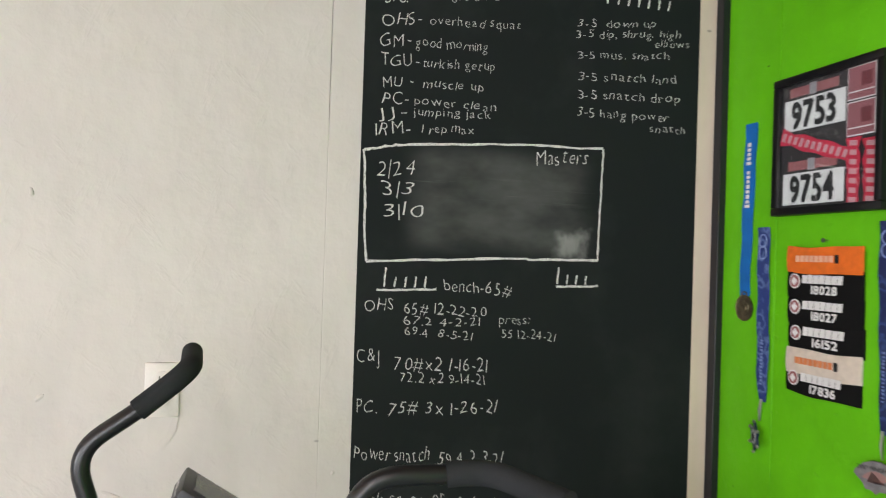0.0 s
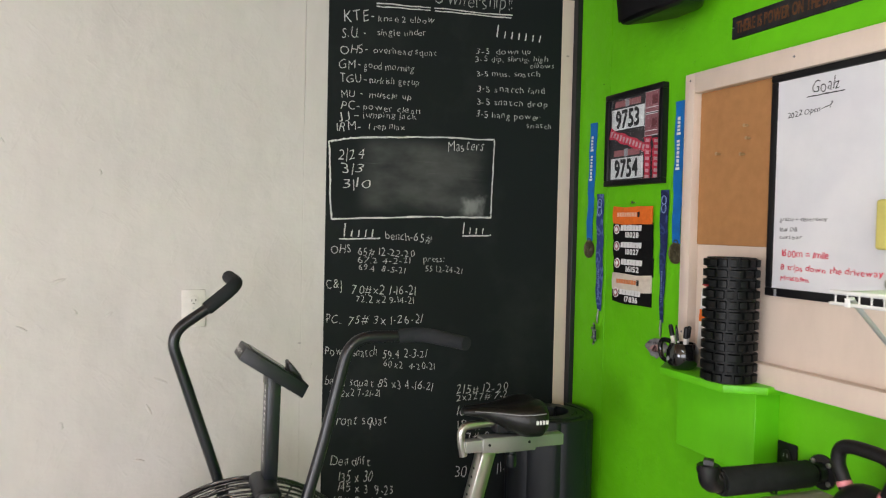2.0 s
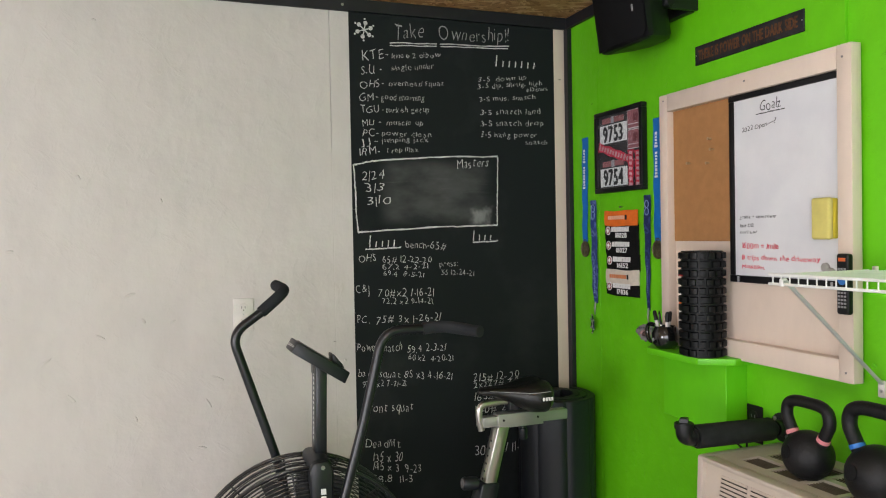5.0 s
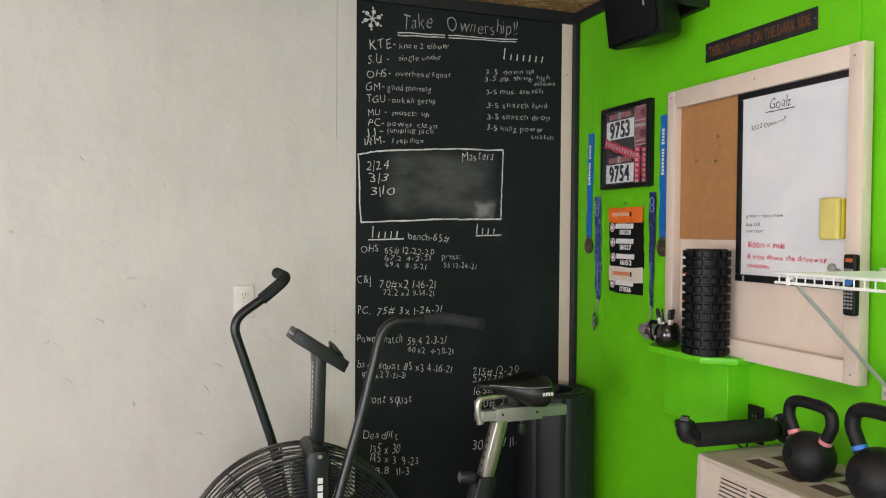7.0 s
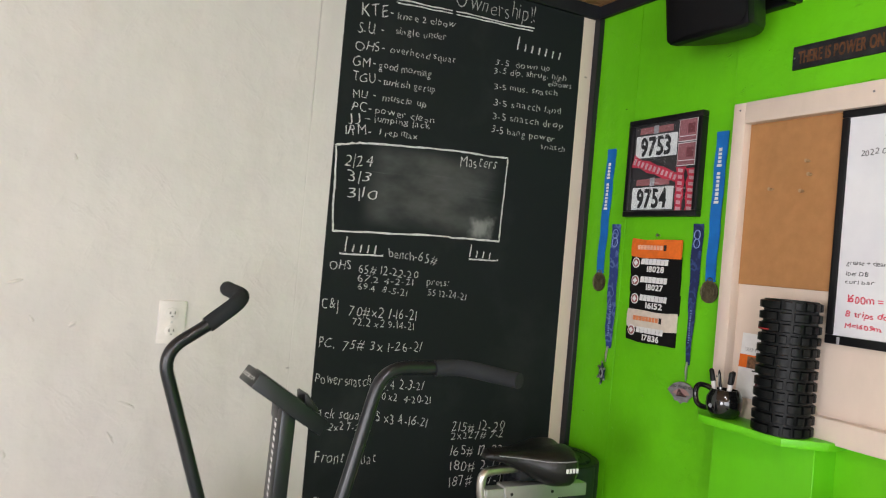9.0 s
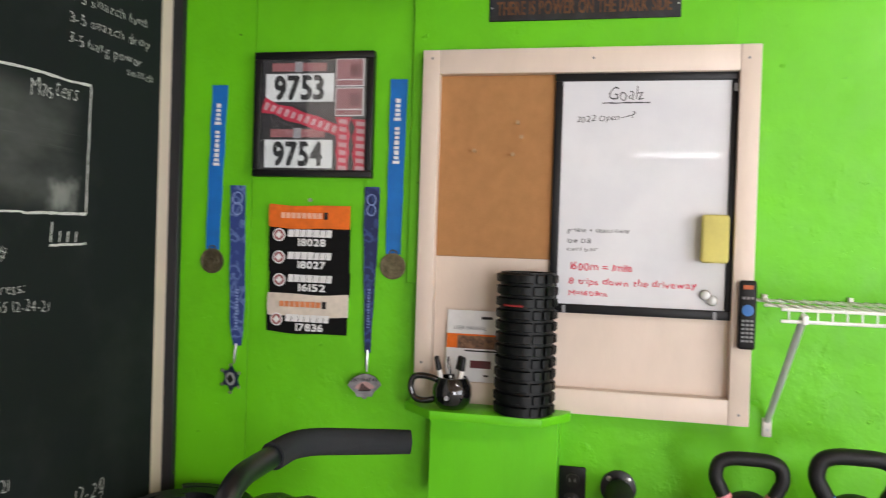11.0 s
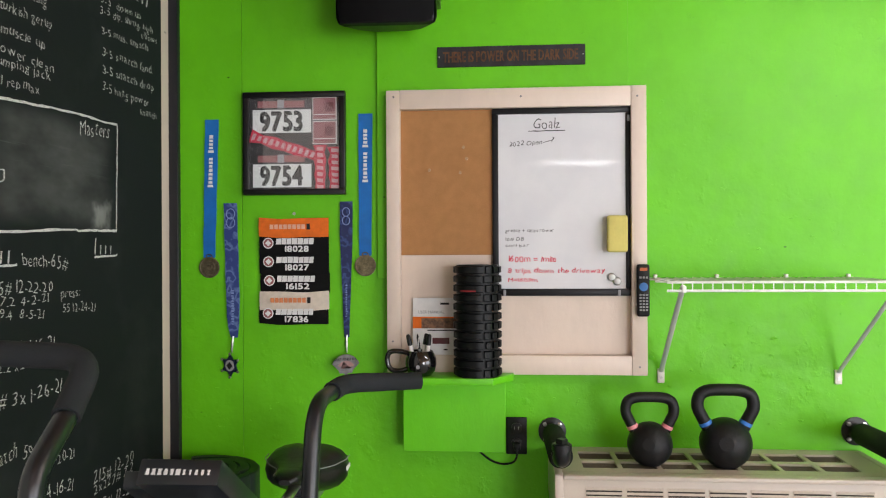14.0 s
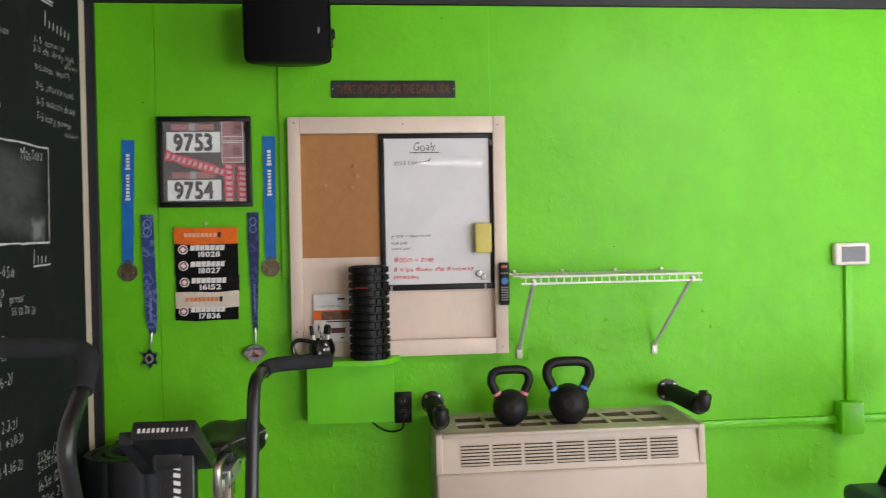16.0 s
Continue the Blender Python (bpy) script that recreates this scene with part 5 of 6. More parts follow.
# leaning instruction booklet
manual = thing("booklet", (1.305, 1.27, 1.0995), "white instruction booklet with an orange band, leaning upright", "booklet")
def lean(z):
    return 1.294 + (z - 1.0995) * 0.075
def leaf(y0, y1, z0, z1, off, material, name, parent):
    return part(name, prism(nb(), ((lean(z0) - off, z0), (lean(z0) - off + 0.0012, z0), (lean(z1) - off + 0.0012, z1), (lean(z1) - off, z1)), "y", y0, y1), material, parent)
cover = leaf(1.19, 1.344, 1.0997, 1.318, 0.0, PRINT_WHITE, "cover", manual)
leaf(1.191, 1.343, 1.0999, 1.3175, -0.002, PAPER, "pages", manual)
leaf(1.19, 1.344, 1.228, 1.262, 0.0012, ORANGE, "orange_band", cover)
leaf(1.19, 1.318, 1.228, 1.258, 0.002, surface("photo_print", (0.22, 0.11, 0.055), 0.6, vary=0.75, scale=70, fine=240, relief=0.0), "photo", cover)
leaf(1.19, 1.30, 1.2205, 1.224, 0.0012, PRINT_BLACK, "print_bar", cover)
leaf(1.235, 1.285, 1.182, 1.200, 0.0012, plain("dark_red_print", (0.10, 0.01, 0.015), 0.4), "print_bar", cover)
leaf(1.24, 1.252, 1.163, 1.167, 0.0012, PRINT_BLACK, "print_bar", cover)
part("lettering", letters(nb(), "USER MANUAL", (lean(1.272) - 0.0016, 1.328, 1.272), (lean(1.272) - 0.0016, 1.248, 1.272), (0.075, 0, 1), 0.009, 0, 0, 0, 0.1), PRINT_GREY, cover)
leaf(1.235, 1.262, 1.298, 1.304, 0.0012, PRINT_BLACK, "print_bar", cover)

# black wall outlet with plug and cord
o2 = thing("wall_outlet", (WALL_X, 1.037, 0.905), "black double wall outlet with a plug in it", "outlet")
part("cover_plate", bx(WALL_X - 0.006, WALL_X - 0.0003, 1.006, 1.068, 0.849, 0.960, bevel=0.003), BLACK_PLASTIC, o2)
for z in (0.882, 0.927):
    sock = part("receptacle", lathe(nb(), ((0.0165, 0), (0.0165, -0.003), (0.015, -0.0035)), (WALL_X - 0.006, 1.037, z), 24, "x"), BLACK_METAL, o2)
    for dy in (-0.006, 0.006):
        part("slot", bx(WALL_X - 0.0102, WALL_X - 0.0092, 1.037 + dy - 0.001, 1.037 + dy + 0.001, z - 0.003, z + 0.006), PRINT_GREY, sock)
cordp = thing("power_plug", (WALL_X - 0.01, 1.036, 0.878), "black plug and cord hanging from the outlet", "power plug")
part("plug", bx(WALL_X - 0.034, WALL_X - 0.0098, 1.026, 1.046, 0.866, 0.888, bevel=0.004), BLACK_PLASTIC, cordp)
part("cord", tube(nb(), rounded(((WALL_X - 0.032, 1.036, 0.874), (WALL_X - 0.036, 1.037, 0.845), (WALL_X - 0.02, 1.05, 0.826), (WALL_X - 0.008, 1.085, 0.819), (WALL_X - 0.006, 1.12, 0.832), (WALL_X - 0.006, 1.16, 0.868)), 0.03), 0.0032, 8), BLACK_PLASTIC, cordp)

# ---- wall heater ----
HX, HY0, HY1, HZ = 1.042, 0.046, 0.944, 0.874
heater = thing("wall_heater", (1.2, 0.494, 0.0), "beige enamelled fan-coil wall heater with grilles", "heater")
part("body", bx(HX + 0.07, WALL_X - 0.001, HY0 + 0.003, HY1 - 0.003, 0.0, HZ - 0.042), HEATER, heater)
part("lower_panel", bx(HX - 0.010, HX + 0.07, HY0, HY1, 0.06, 0.747, bevel=0.010, seg=3), HEATER, heater)
for y0, y1 in ((HY0, HY0 + 0.022), (HY1 - 0.022, HY1)):
    part("end_cap", prism(nb(), ((HX, 0.742), (HX + 0.006, HZ - 0.004), (HX + 0.016, HZ), (WALL_X - 0.001, HZ), (WALL_X - 0.001, 0.742)), "y", y0, y1, 0.003), HEATER, heater)
def slope(z):
    return 0.16 * (z - 0.766)


part("louvre_panel", prism(nb(), ((HX + 0.006 + slope(0.735), 0.735), (HX + 0.006 + slope(HZ - 0.014), HZ - 0.014), (HX + 0.08, HZ - 0.014), (HX + 0.08, 0.735)), "y", HY0 + 0.022, HY1 - 0.022), HEATER, heater)
part("top_edge", bx(HX + 0.002, HX + 0.040, HY0 + 0.022, HY1 - 0.022, HZ - 0.014, HZ - 0.0005, bevel=0.004), HEATER, heater)
GW, G0 = 0.0925, 0.138
for g in range(7):
    y0 = G0 + g * 0.1053
    # A dark sheet behind the slats paints in the shade between them.
    lou = part("louvre", prism(nb(), ((HX + 0.0052, 0.766), (HX + 0.0052 + slope(0.838), 0.838), (HX + 0.0066 + slope(0.838), 0.838), (HX + 0.0066, 0.766)), "y", y0, y0 + GW), HEATER_SHADE, heater)
    for k in range(7):
        z = 0.769 + k * 0.0105
        part("slat", prism(nb(), ((HX + 0.0055 + slope(z), z), (HX + 0.001 + slope(z), z + 0.001), (HX + 0.0055 + slope(z), z + 0.0064)), "y", y0 - 0.001, y0 + GW + 0.001), HEATER, lou)
# top deck: bars between two rows of grilles
deck = nb()
xs = ((HX + 0.040, 1.118), (1.184, 1.206), (1.282, WALL_X - 0.001))
for x0, x1 in xs:
    box(deck, x0, x1, HY0 + 0.022, HY1 - 0.022, HZ - 0.012, HZ - 0.001)
CELLS = [(G0 + g * 0.1053, G0 + g * 0.1053 + GW) for g in range(7)]
edges = [HY0 + 0.022, *(y for cell in CELLS for y in cell), HY1 - 0.022]
for y0, y1 in zip(edges[::2], edges[1::2]):
    box(deck, 1.118, 1.184, y0, y1, HZ - 0.012, HZ - 0.001)
    box(deck, 1.206, 1.282, y0, y1, HZ - 0.012, HZ - 0.001)
part("top_deck", deck, HEATER, heater)
# Dark sheet under the deck: the shade down in the grilles, as colour.
part("well", bx(1.11, 1.29, HY0 + 0.03, HY1 - 0.03, HZ - 0.0415, HZ - 0.039), HEATER_SHADE, heater)
for y0, y1 in CELLS:
    for x0, x1 in ((1.118, 1.184), (1.206, 1.282)):
        m_ = nb()
        for b in range(7):
            xb = x0 + 0.005 + b * (x1 - x0 - 0.0128) / 6
            box(m_, xb, xb + 0.0018, y0 - 0.001, y1 + 0.001, HZ - 0.0085, HZ - 0.0055)
        # The bars' brown carries the shade inside each cell.
        part("top_grille", m_, GRILLE_SHADED, heater, "grille bars in dark brown, shade put into the colour")


# ---- kettlebells ----
def kettlebell(x, y, z, r, top, half, bar, ring, ring_name, label):
    ob = thing("kettlebell", (x, y, z), label, "kettlebell", "kettlebells on the heater")
    zc = z + r * 0.90
    bm = nb()
    prof = [(r * 0.48, 0.0)] + [(r * math.cos(a), zc - z + r * math.sin(a)) for a in (radians(-62 + 148 * k / 18) for k in range(19))]
    lathe(bm, prof, (x, y, z), 40)
    part("ball", bm, IRON, ob)
    pts = rounded(((x, y + half * 0.62, zc + r * 0.58), (x, y + half * 0.80, zc + r * 0.98), (x, y + half * 1.04, top - half * 0.80), (x, y + half * 0.86, top - bar), (x, y - half * 0.86, top - bar), (x, y - half * 1.04, top - half * 0.80), (x, y - half * 0.80, zc + r * 0.98), (x, y - half * 0.62, zc + r * 0.58)), half * 0.62, 8)
    part("handle", tube(nb(), pts, bar, 16), IRON, ob)
    for sgn in (1, -1):
        a = Vector((x, y + sgn * half * 0.62, zc + r * 0.58))
        d = (Vector((x, y + sgn * half * 0.80, zc + r * 0.98)) - a).normalized()
        part("colour_band", tube(nb(), (a + d * r * 0.15, a + d * (r * 0.15 + 0.010)), bar + 0.0012, 18), ring, ob, ring_name)
    n = Vector((-0.93, 0.22, 0.18)).normalized()
    c = Vector((x, y, zc))
    part("weight_mark", rod(nb(), c + n * r * 0.955, c + n * r * 1.004, r * 0.27, 28), IRON, ob, "raised round weight mark")
    return ob


kettlebell(1.162, 0.678, HZ, 0.0605, 1.071, 0.0655, 0.0145, PINK, "pink band", "small black cast-iron kettlebell with pink bands")
kettlebell(1.155, 0.478, HZ, 0.0685, 1.096, 0.075, 0.0165, BLUE_BAND, "blue band", "black cast-iron kettlebell with blue bands")


# ---- padded pipe arms on the wall ----
def pipe_arm(y, y_end, z, z_end, x_end, label):
    ob = thing("pipe_arm", (WALL_X, y, z), label, "wall bar", "padded wall bars")
    fl = part("flange", lathe(nb(), ((0.041, 0), (0.041, -0.006), (0.024, -0.009), (0.022, -0.028), (0.017, -0.028)), (WALL_X - 0.0003, y, z), 32, "x"), BLACK_METAL, ob)
    for k in range(4):
        a = math.pi / 4 + k * math.pi / 2
        part("bolt", lathe(nb(), ((0.0065, 0), (0.0065, -0.005), (0.003, -0.006)), (WALL_X - 0.006, y + 0.031 * math.cos(a), z + 0.031 * math.sin(a)), 6, "x"), STEEL, fl, "steel bolt")
    a, b = Vector((WALL_X - 0.02, y, z)), Vector((x_end, y_end, z_end))
    d = (b - a).normalized()
    part("pipe", rod(nb(), a, b, 0.0165, 16), BLACK_METAL, ob)
    part("padding", tube(nb(), (a + d * 0.025, a + d * 0.03, b - d * 0.035, b - d * 0.03), (0.029, 0.0315, 0.032, 0.029), 24), PADDING, ob, "black foam padding")
    el = rounded((b - d * 0.032, b + d * 0.004, b + d * 0.004 + Vector((0, 0, 0.042))), 0.02)
    elbow = part("elbow", tube(nb(), el, 0.0225, 18), BLACK_METAL, ob)
    e = b + d * 0.004
    part("collar", rod(nb(), b - d * 0.036, b - d * 0.022, 0.026, 20), BLACK_METAL, elbow)
    part("collar", rod(nb(), e + Vector((0, 0, 0.026)), e + Vector((0, 0, 0.040)), 0.0255, 20), BLACK_METAL, elbow)
    part("plug", lathe(nb(), ((0.015, 0), (0.015, 0.012), (0.013, 0.014)), e + Vector((0, 0, 0.040)), 4), BLACK_METAL, elbow, "square pipe plug")
    return ob


pipe_arm(0.931, 0.930, 0.919, 0.927, 0.998, "black foam-padded pipe arm bolted to the wall")
pipe_arm(0.058, 0.076, 0.930, 0.944, 0.992, "black foam-padded pipe arm bolted to the wall")

# ---- wire shelf ----
SHX, SHY0, SHY1, SHZ = 1.028, 0.068, 0.646, 1.376
ws = thing("wire_shelf", (WALL_X, 0.35, SHZ), "empty white wire shelf on two diagonal braces", "shelf")
for name_, x, z in (("front_rail", SHX, SHZ), ("front_rail", SHX, SHZ - 0.022), ("cross_rail", SHX + 0.15, SHZ - 0.004), ("back_rail", WALL_X - 0.006, SHZ - 0.004)):
    part(name_, rod(nb(), (x, SHY0 - 0.01, z), (x, SHY1 + (0.012 if name_ != "back_rail" else 0.0), z), 0.0034, 8), WHITE_WIRE, ws)
k = SHY0
while k < SHY1 + 0.001:
    part("wire", tube(nb(), rounded(((WALL_X - 0.006, k, SHZ), (SHX - 0.001, k, SHZ), (SHX - 0.001, k, SHZ - 0.022)), 0.006, 3), 0.0017, 6), WHITE_WIRE, ws)
    k += 0.0251
for y in (0.627, 0.45, 0.253, 0.078):
    clip = part("wall_clip", bx(WALL_X - 0.012, WALL_X - 0.0003, y - 0.005, y + 0.005, SHZ - 0.008, SHZ + 0.010, bevel=0.0015), WHITE_PLASTIC, ws)
    part("screw", lathe(nb(), ((0.0028, 0), (0.0028, -0.001)), (WALL_X - 0.012, y, SHZ + 0.004), 8, "x"), STEEL, clip)
for y0, y1 in ((0.612, 0.617), (0.107, 0.088)):
    a, b = Vector((WALL_X - 0.006, y0, 1.10)), Vector((SHX + 0.006, y1, SHZ - 0.012))
    brace = part("brace", tube(nb(), (a, b), 0.0075, 8, True, 0.45), GREY_STEEL, ws, "grey steel brace")
    foot = part("foot_plate", bx(WALL_X - 0.008, WALL_X - 0.0003, y0 - 0.010, y0 + 0.010, 1.066, 1.108, bevel=0.002), WHITE_PLASTIC, brace)
    part("hook", tube(nb(), ((SHX - 0.003, y1, SHZ - 0.026), (SHX - 0.004, y1, SHZ - 0.012), (SHX + 0.008, y1, SHZ - 0.010)), 0.006, 8, True, 0.6), WHITE_WIRE, brace)
    part("screw", lathe(nb(), ((0.004, 0), (0.004, -0.0015)), (WALL_X - 0.008, y0, 1.082), 10, "x"), STEEL, brace)

# ---- thermostat, conduit and box ----
th = thing("thermostat", (WALL_X, -0.655, 1.42), "white wall thermostat with a grey display", "thermostat")
part("case", bx(WALL_X - 0.026, WALL_X - 0.0003, -0.724, -0.585, 1.377, 1.461, bevel=0.009, seg=3), WHITE_PLASTIC, th)
part("display", bx(WALL_X - 0.0272, WALL_X - 0.0255, -0.705, -0.610, 1.390, 1.447, bevel=0.0005, seg=1), SCREEN, th, "dull grey display")
con = thing("conduit", (WALL_X, -0.66, 0.8), "green-painted surface conduit with a junction box", "conduit")
part("pipe", bx(WALL_X - 0.015, WALL_X - 0.0003, -0.660, -0.632, 0.866, 1.377, bevel=0.004), GREEN_WOOD, con)
part("junction_box", bx(WALL_X - 0.052, WALL_X - 0.0003, -0.676, -0.588, 0.747, 0.867, bevel=0.005), GREEN_WOOD, con)
part("pipe", bx(WALL_X - 0.019, WALL_X - 0.0003, -0.588, 0.045, 0.783, 0.812, bevel=0.004), GREEN_WOOD, con)
part("pipe", bx(WALL_X - 0.019, WALL_X - 0.0003, -2.6, -0.676, 0.783, 0.812, bevel=0.004), GREEN_WOOD, con)
# small painted-over lumps on the green wall
for y, z in ((-0.081, 1.22), (-0.112, 1.161), (0.638, 1.14), (0.401, 2.22), (-0.203, 1.817)):
    b_ = nb()
    bmesh.ops.create_icosphere(b_, subdivisions=1, radius=0.009, matrix=pose(WALL_X, y, z) @ Matrix.Diagonal((0.5, 1.0, 0.8, 1)))
    solo("wall_anchor", b_, GREEN_WOOD, "small painted-over plastic anchor in the wall", "wall anchor", at=(WALL_X, y, z), group="wall anchors")

# ---- fan bike ----
BYC = 1.53
bike = thing("fan_bike", (0.35, BYC, 0.0), "black upright fan exercise bike with a chrome seat post", "exercise bike")
FC = Vector((0.075, BYC, 0.478))
FR = 0.336


def ring(r, y, wire_r, seg=64, name="cage_ring", parent=None):
    pts = [(FC.x + r * math.cos(2 * math.pi * k / seg), y, FC.z + r * math.sin(2 * math.pi * k / seg)) for k in range(seg + 1)]
    return part(name, tube(nb(), pts, wire_r, 6, False), BIKE_METAL, parent)


for side in (-1, 1):
    yf = BYC + side * 0.078
    cage = ring(FR, yf, 0.006, name="fan_cage", parent=bike)
    k = 0.327
    while k > 0.075:
        bow = side * 0.030 * (1 - (k / FR) ** 4)
        ring(k, yf + bow, 0.0021, 56, "cage_ring", cage)
        k -= 0.0105
    for s_ in range(12):
        a = 2 * math.pi * s_ / 12 + 0.13
        pts = [(FC.x + r * math.cos(a), yf + side * 0.030 * (1 - (r / FR) ** 4) - side * 0.003, FC.z + r * math.sin(a)) for r in (0.07, 0.15, 0.22, 0.28, 0.31, FR)]
        part("cage_rib", tube(nb(), pts, 0.003, 6), BIKE_METAL, cage)
    part("hub_cover", lathe(nb(), ((0.085, 0), (0.085, side * 0.008), (0.06, side * 0.016)), (FC.x, yf + side * 0.026, FC.z), 32, "y"), BIKE_PLASTIC, cage)
for off in (-0.04, 0.0, 0.04):
    ring(FR + 0.004, BYC + off, 0.003, 72, "cage_band", bike)
wheel = part("fan_wheel", lathe(nb(), ((0.05, -0.05), (0.05, 0.05)), FC, 24, "y"), BIKE_PLASTIC, bike)
for s_ in range(10):
    a = 2 * math.pi * s_ / 10
    u = Vector((math.cos(a), 0, math.sin(a)))
    t_ = Vector((-math.sin(a), 0, math.cos(a)))
    bm = nb()
    rows = []
    for r, tw in ((0.05, 0.5), (0.12, 0.5), (0.20, 0.45), (0.30, 0.4)):
        c = FC + u * r
        w = t_ * (0.014 + 0.05 * r) + Vector((0, 0.05 * tw * 2, 0))
        rows.append([bm.verts.new(c - w + t_ * 0.0015), bm.verts.new(c + w + t_ * 0.0015), bm.verts.new(c + w - t_ * 0.0015), bm.verts.new(c - w - t_ * 0.0015)])
    for p, q in zip(rows, rows[1:]):
        for j in range(4):
            bm.faces.new((p[j], p[(j + 1) % 4], q[(j + 1) % 4], q[j]))
    bm.faces.new(rows[0][::-1])
    bm.faces.new(rows[-1])
    part("fan_blade", bm, BIKE_METAL, wheel)

# fork legs, shroud and mast
for side in (-1, 1):
    y = BYC + side * 0.118
    pts = ((0.072, 0.81), (0.085, 0.842), (0.13, 0.842), (0.146, 0.81), (0.138, 0.67), (0.13, 0.42), (0.072, 0.42), (0.085, 0.67))
    if side > 0:
        pts = tuple((x, min(z, 0.74 + 0.2 * (z - 0.81))) for x, z in pts)
    leg = part("fork_leg", prism(nb(), pts, "y", y - 0.016, y + 0.016, 0.011), BIKE_PLASTIC, bike)
    for k in range(12):
        z = 0.765 - k * 0.021
        part("print_bar", bx(0.105 if k < 7 else 0.109, 0.120 if k < 7 else 0.118, y + side * 0.0158, y + side * 0.0166, z - 0.0165, z), PRINT_WHITE, leg)
part("crown", bx(0.080, 0.142, BYC - 0.13, BYC + 0.04, 0.80, 0.846, bevel=0.020, seg=4), BIKE_PLASTIC, bike)
mast = part("mast", prism(nb(), ((0.107, 0.80), (0.141, 0.80), (0.148, 1.10), (0.114, 1.10)), "y", BYC - 0.050, BYC + 0.016, 0.005), BIKE_METAL, bike)
for k in range(14):
    z = 1.082 - k * 0.0148
    xb = 0.107 + 0.007 * (z - 0.005 - 0.80) / 0.30
    w = 0.0064 if k < 7 else 0.0052
    bm = nb()
    yb = BYC - 0.017
    prism(bm, ((yb - w, z - 0.0115), (yb + w, z - 0.0085), (yb + w, z), (yb - w, z - 0.003)), "x", xb - 0.0004, xb + 0.0004)
    part("print_bar", bm, PRINT_WHITE, mast)
part("bolt", lathe(nb(), ((0.006, 0), (0.006, -0.004)), (0.112, BYC - 0.134, 0.826), 10, "y"), STEEL, bike, "steel bolt")

# console: a slab tilted towards the rider
con_ob = nb()
side_view = ((0.041, 1.150), (0.060, 1.180), (0.213, 1.078), (0.197, 1.046))
prism(con_ob, side_view, "y", BYC - 0.068, BYC + 0.046, 0.003)
console = part("console", con_ob, BIKE_PLASTIC, bike)
part("console_tray", prism(nb(), ((0.062, 1.137), (0.07, 1.160), (0.215, 1.060), (0.200, 1.040)), "y", BYC + 0.046, BYC + 0.075, 0.003), BIKE_PLASTIC, console)
part("display", prism(nb(), ((0.075, 1.1705), (0.076, 1.1725), (0.165, 1.1125), (0.164, 1.1105)), "y", BYC - 0.052, BYC + 0.032), SCREEN, console)
part("phone_stop", prism(nb(), ((0.170, 1.103), (0.168, 1.128), (0.174, 1.130), (0.200, 1.097), (0.205, 1.085)), "y", BYC - 0.03, BYC + 0.03, 0.002), BIKE_PLASTIC, console)
d = Vector((0.019, 0, 0.030)).normalized()
for k in range(11):
    y = BYC + 0.032 - k * 0.0085
    c = Vector((0.0492, y, 1.165))
    bm = nb()
    h = 0.0042 if k < 6 else 0.0036
    stroke(bm, c - d * h, c + d * h, 0.0052 if k < 6 else 0.0034, (-0.85, 0, 0.53), 0, k, 2)
    part("print_bar", bm, PRINT_WHITE, console)
part("neck", bx(0.113, 0.155, BYC - 0.028, BYC + 0.028, 1.07, 1.115, bevel=0.005), BIKE_METAL, console)

# moving arms with foam grips
PIV = 0.30
left = rounded(((0.13, BYC + 0.165, PIV), (0.015, BYC + 0.099, 0.80), (-0.112, BYC + 0.100, 1.192), (-0.018, BYC + 0.104, 1.257)), 0.05, 8)
arm = part("moving_arm", tube(nb(), left, 0.0142, 18), BIKE_METAL, bike)
grip = rounded(((-0.022, BYC + 0.104, 1.2545), (0.056, BYC + 0.112, 1.318), (0.048, BYC + 0.268, 1.325)), 0.045, 8)
part("grip", tube(nb(), grip, 0.0182, 20), FOAM, arm, "black foam grip")
right = rounded(((0.06, BYC - 0.165, PIV), (0.165, BYC - 0.138, 0.71), (0.235, BYC - 0.136, 0.95), (0.297, BYC - 0.136, 1.206), (0.423, BYC - 0.139, 1.205)), 0.06, 8)
arm = part("moving_arm", tube(nb(), right, 0.0142, 18), BIKE_METAL, bike)
grip = rounded(((0.419, BYC - 0.139, 1.205), (0.478, BYC - 0.15, 1.210), (0.540, BYC - 0.288, 1.205)), 0.04, 8)
part("grip", tube(nb(), grip, [0.0182] * (len(grip) - 1) + [0.0165], 20), FOAM, arm, "black foam grip")

# saddle
SYC = BYC + 0.022
bm = nb()
rows = []
for f, hw, zt, th_ in ((0.0, 0.012, 0.966, 0.012), (0.05, 0.026, 0.975, 0.024), (0.22, 0.034, 0.978, 0.036), (0.42, 0.046, 0.979, 0.058), (0.60, 0.078, 0.984, 0.086), (0.76, 0.099, 0.992, 0.110), (0.90, 0.100, 0.994, 0.114), (0.97, 0.088, 0.990, 0.098), (1.0, 0.066, 0.978, 0.066)):
    x = 0.664 + 0.238 * f
    sec = []
    for k in range(20):
        a = 2 * math.pi * k / 20
        cy, cz = math.cos(a), math.sin(a)
        dip = -0.010 * math.exp(-(cy * hw / 0.02) ** 2) * (1 if cz > 0 else 0) * min(1, f * 2)
        sec.append(bm.verts.new((x, SYC + hw * cy, zt - th_ / 2 + th_ / 2 * (abs(cz) ** 0.7) * (1 if cz > 0 else -1) + dip)))
    rows.append(sec)
for p, q in zip(rows, rows[1:]):
    for j in range(20):
        bm.faces.new((p[j], p[(j + 1) % 20], q[(j + 1) % 20], q[j]))
bm.faces.new(rows[0][::-1])
bm.faces.new(rows[-1])
saddle = part("saddle", bm, LEATHER, bike)
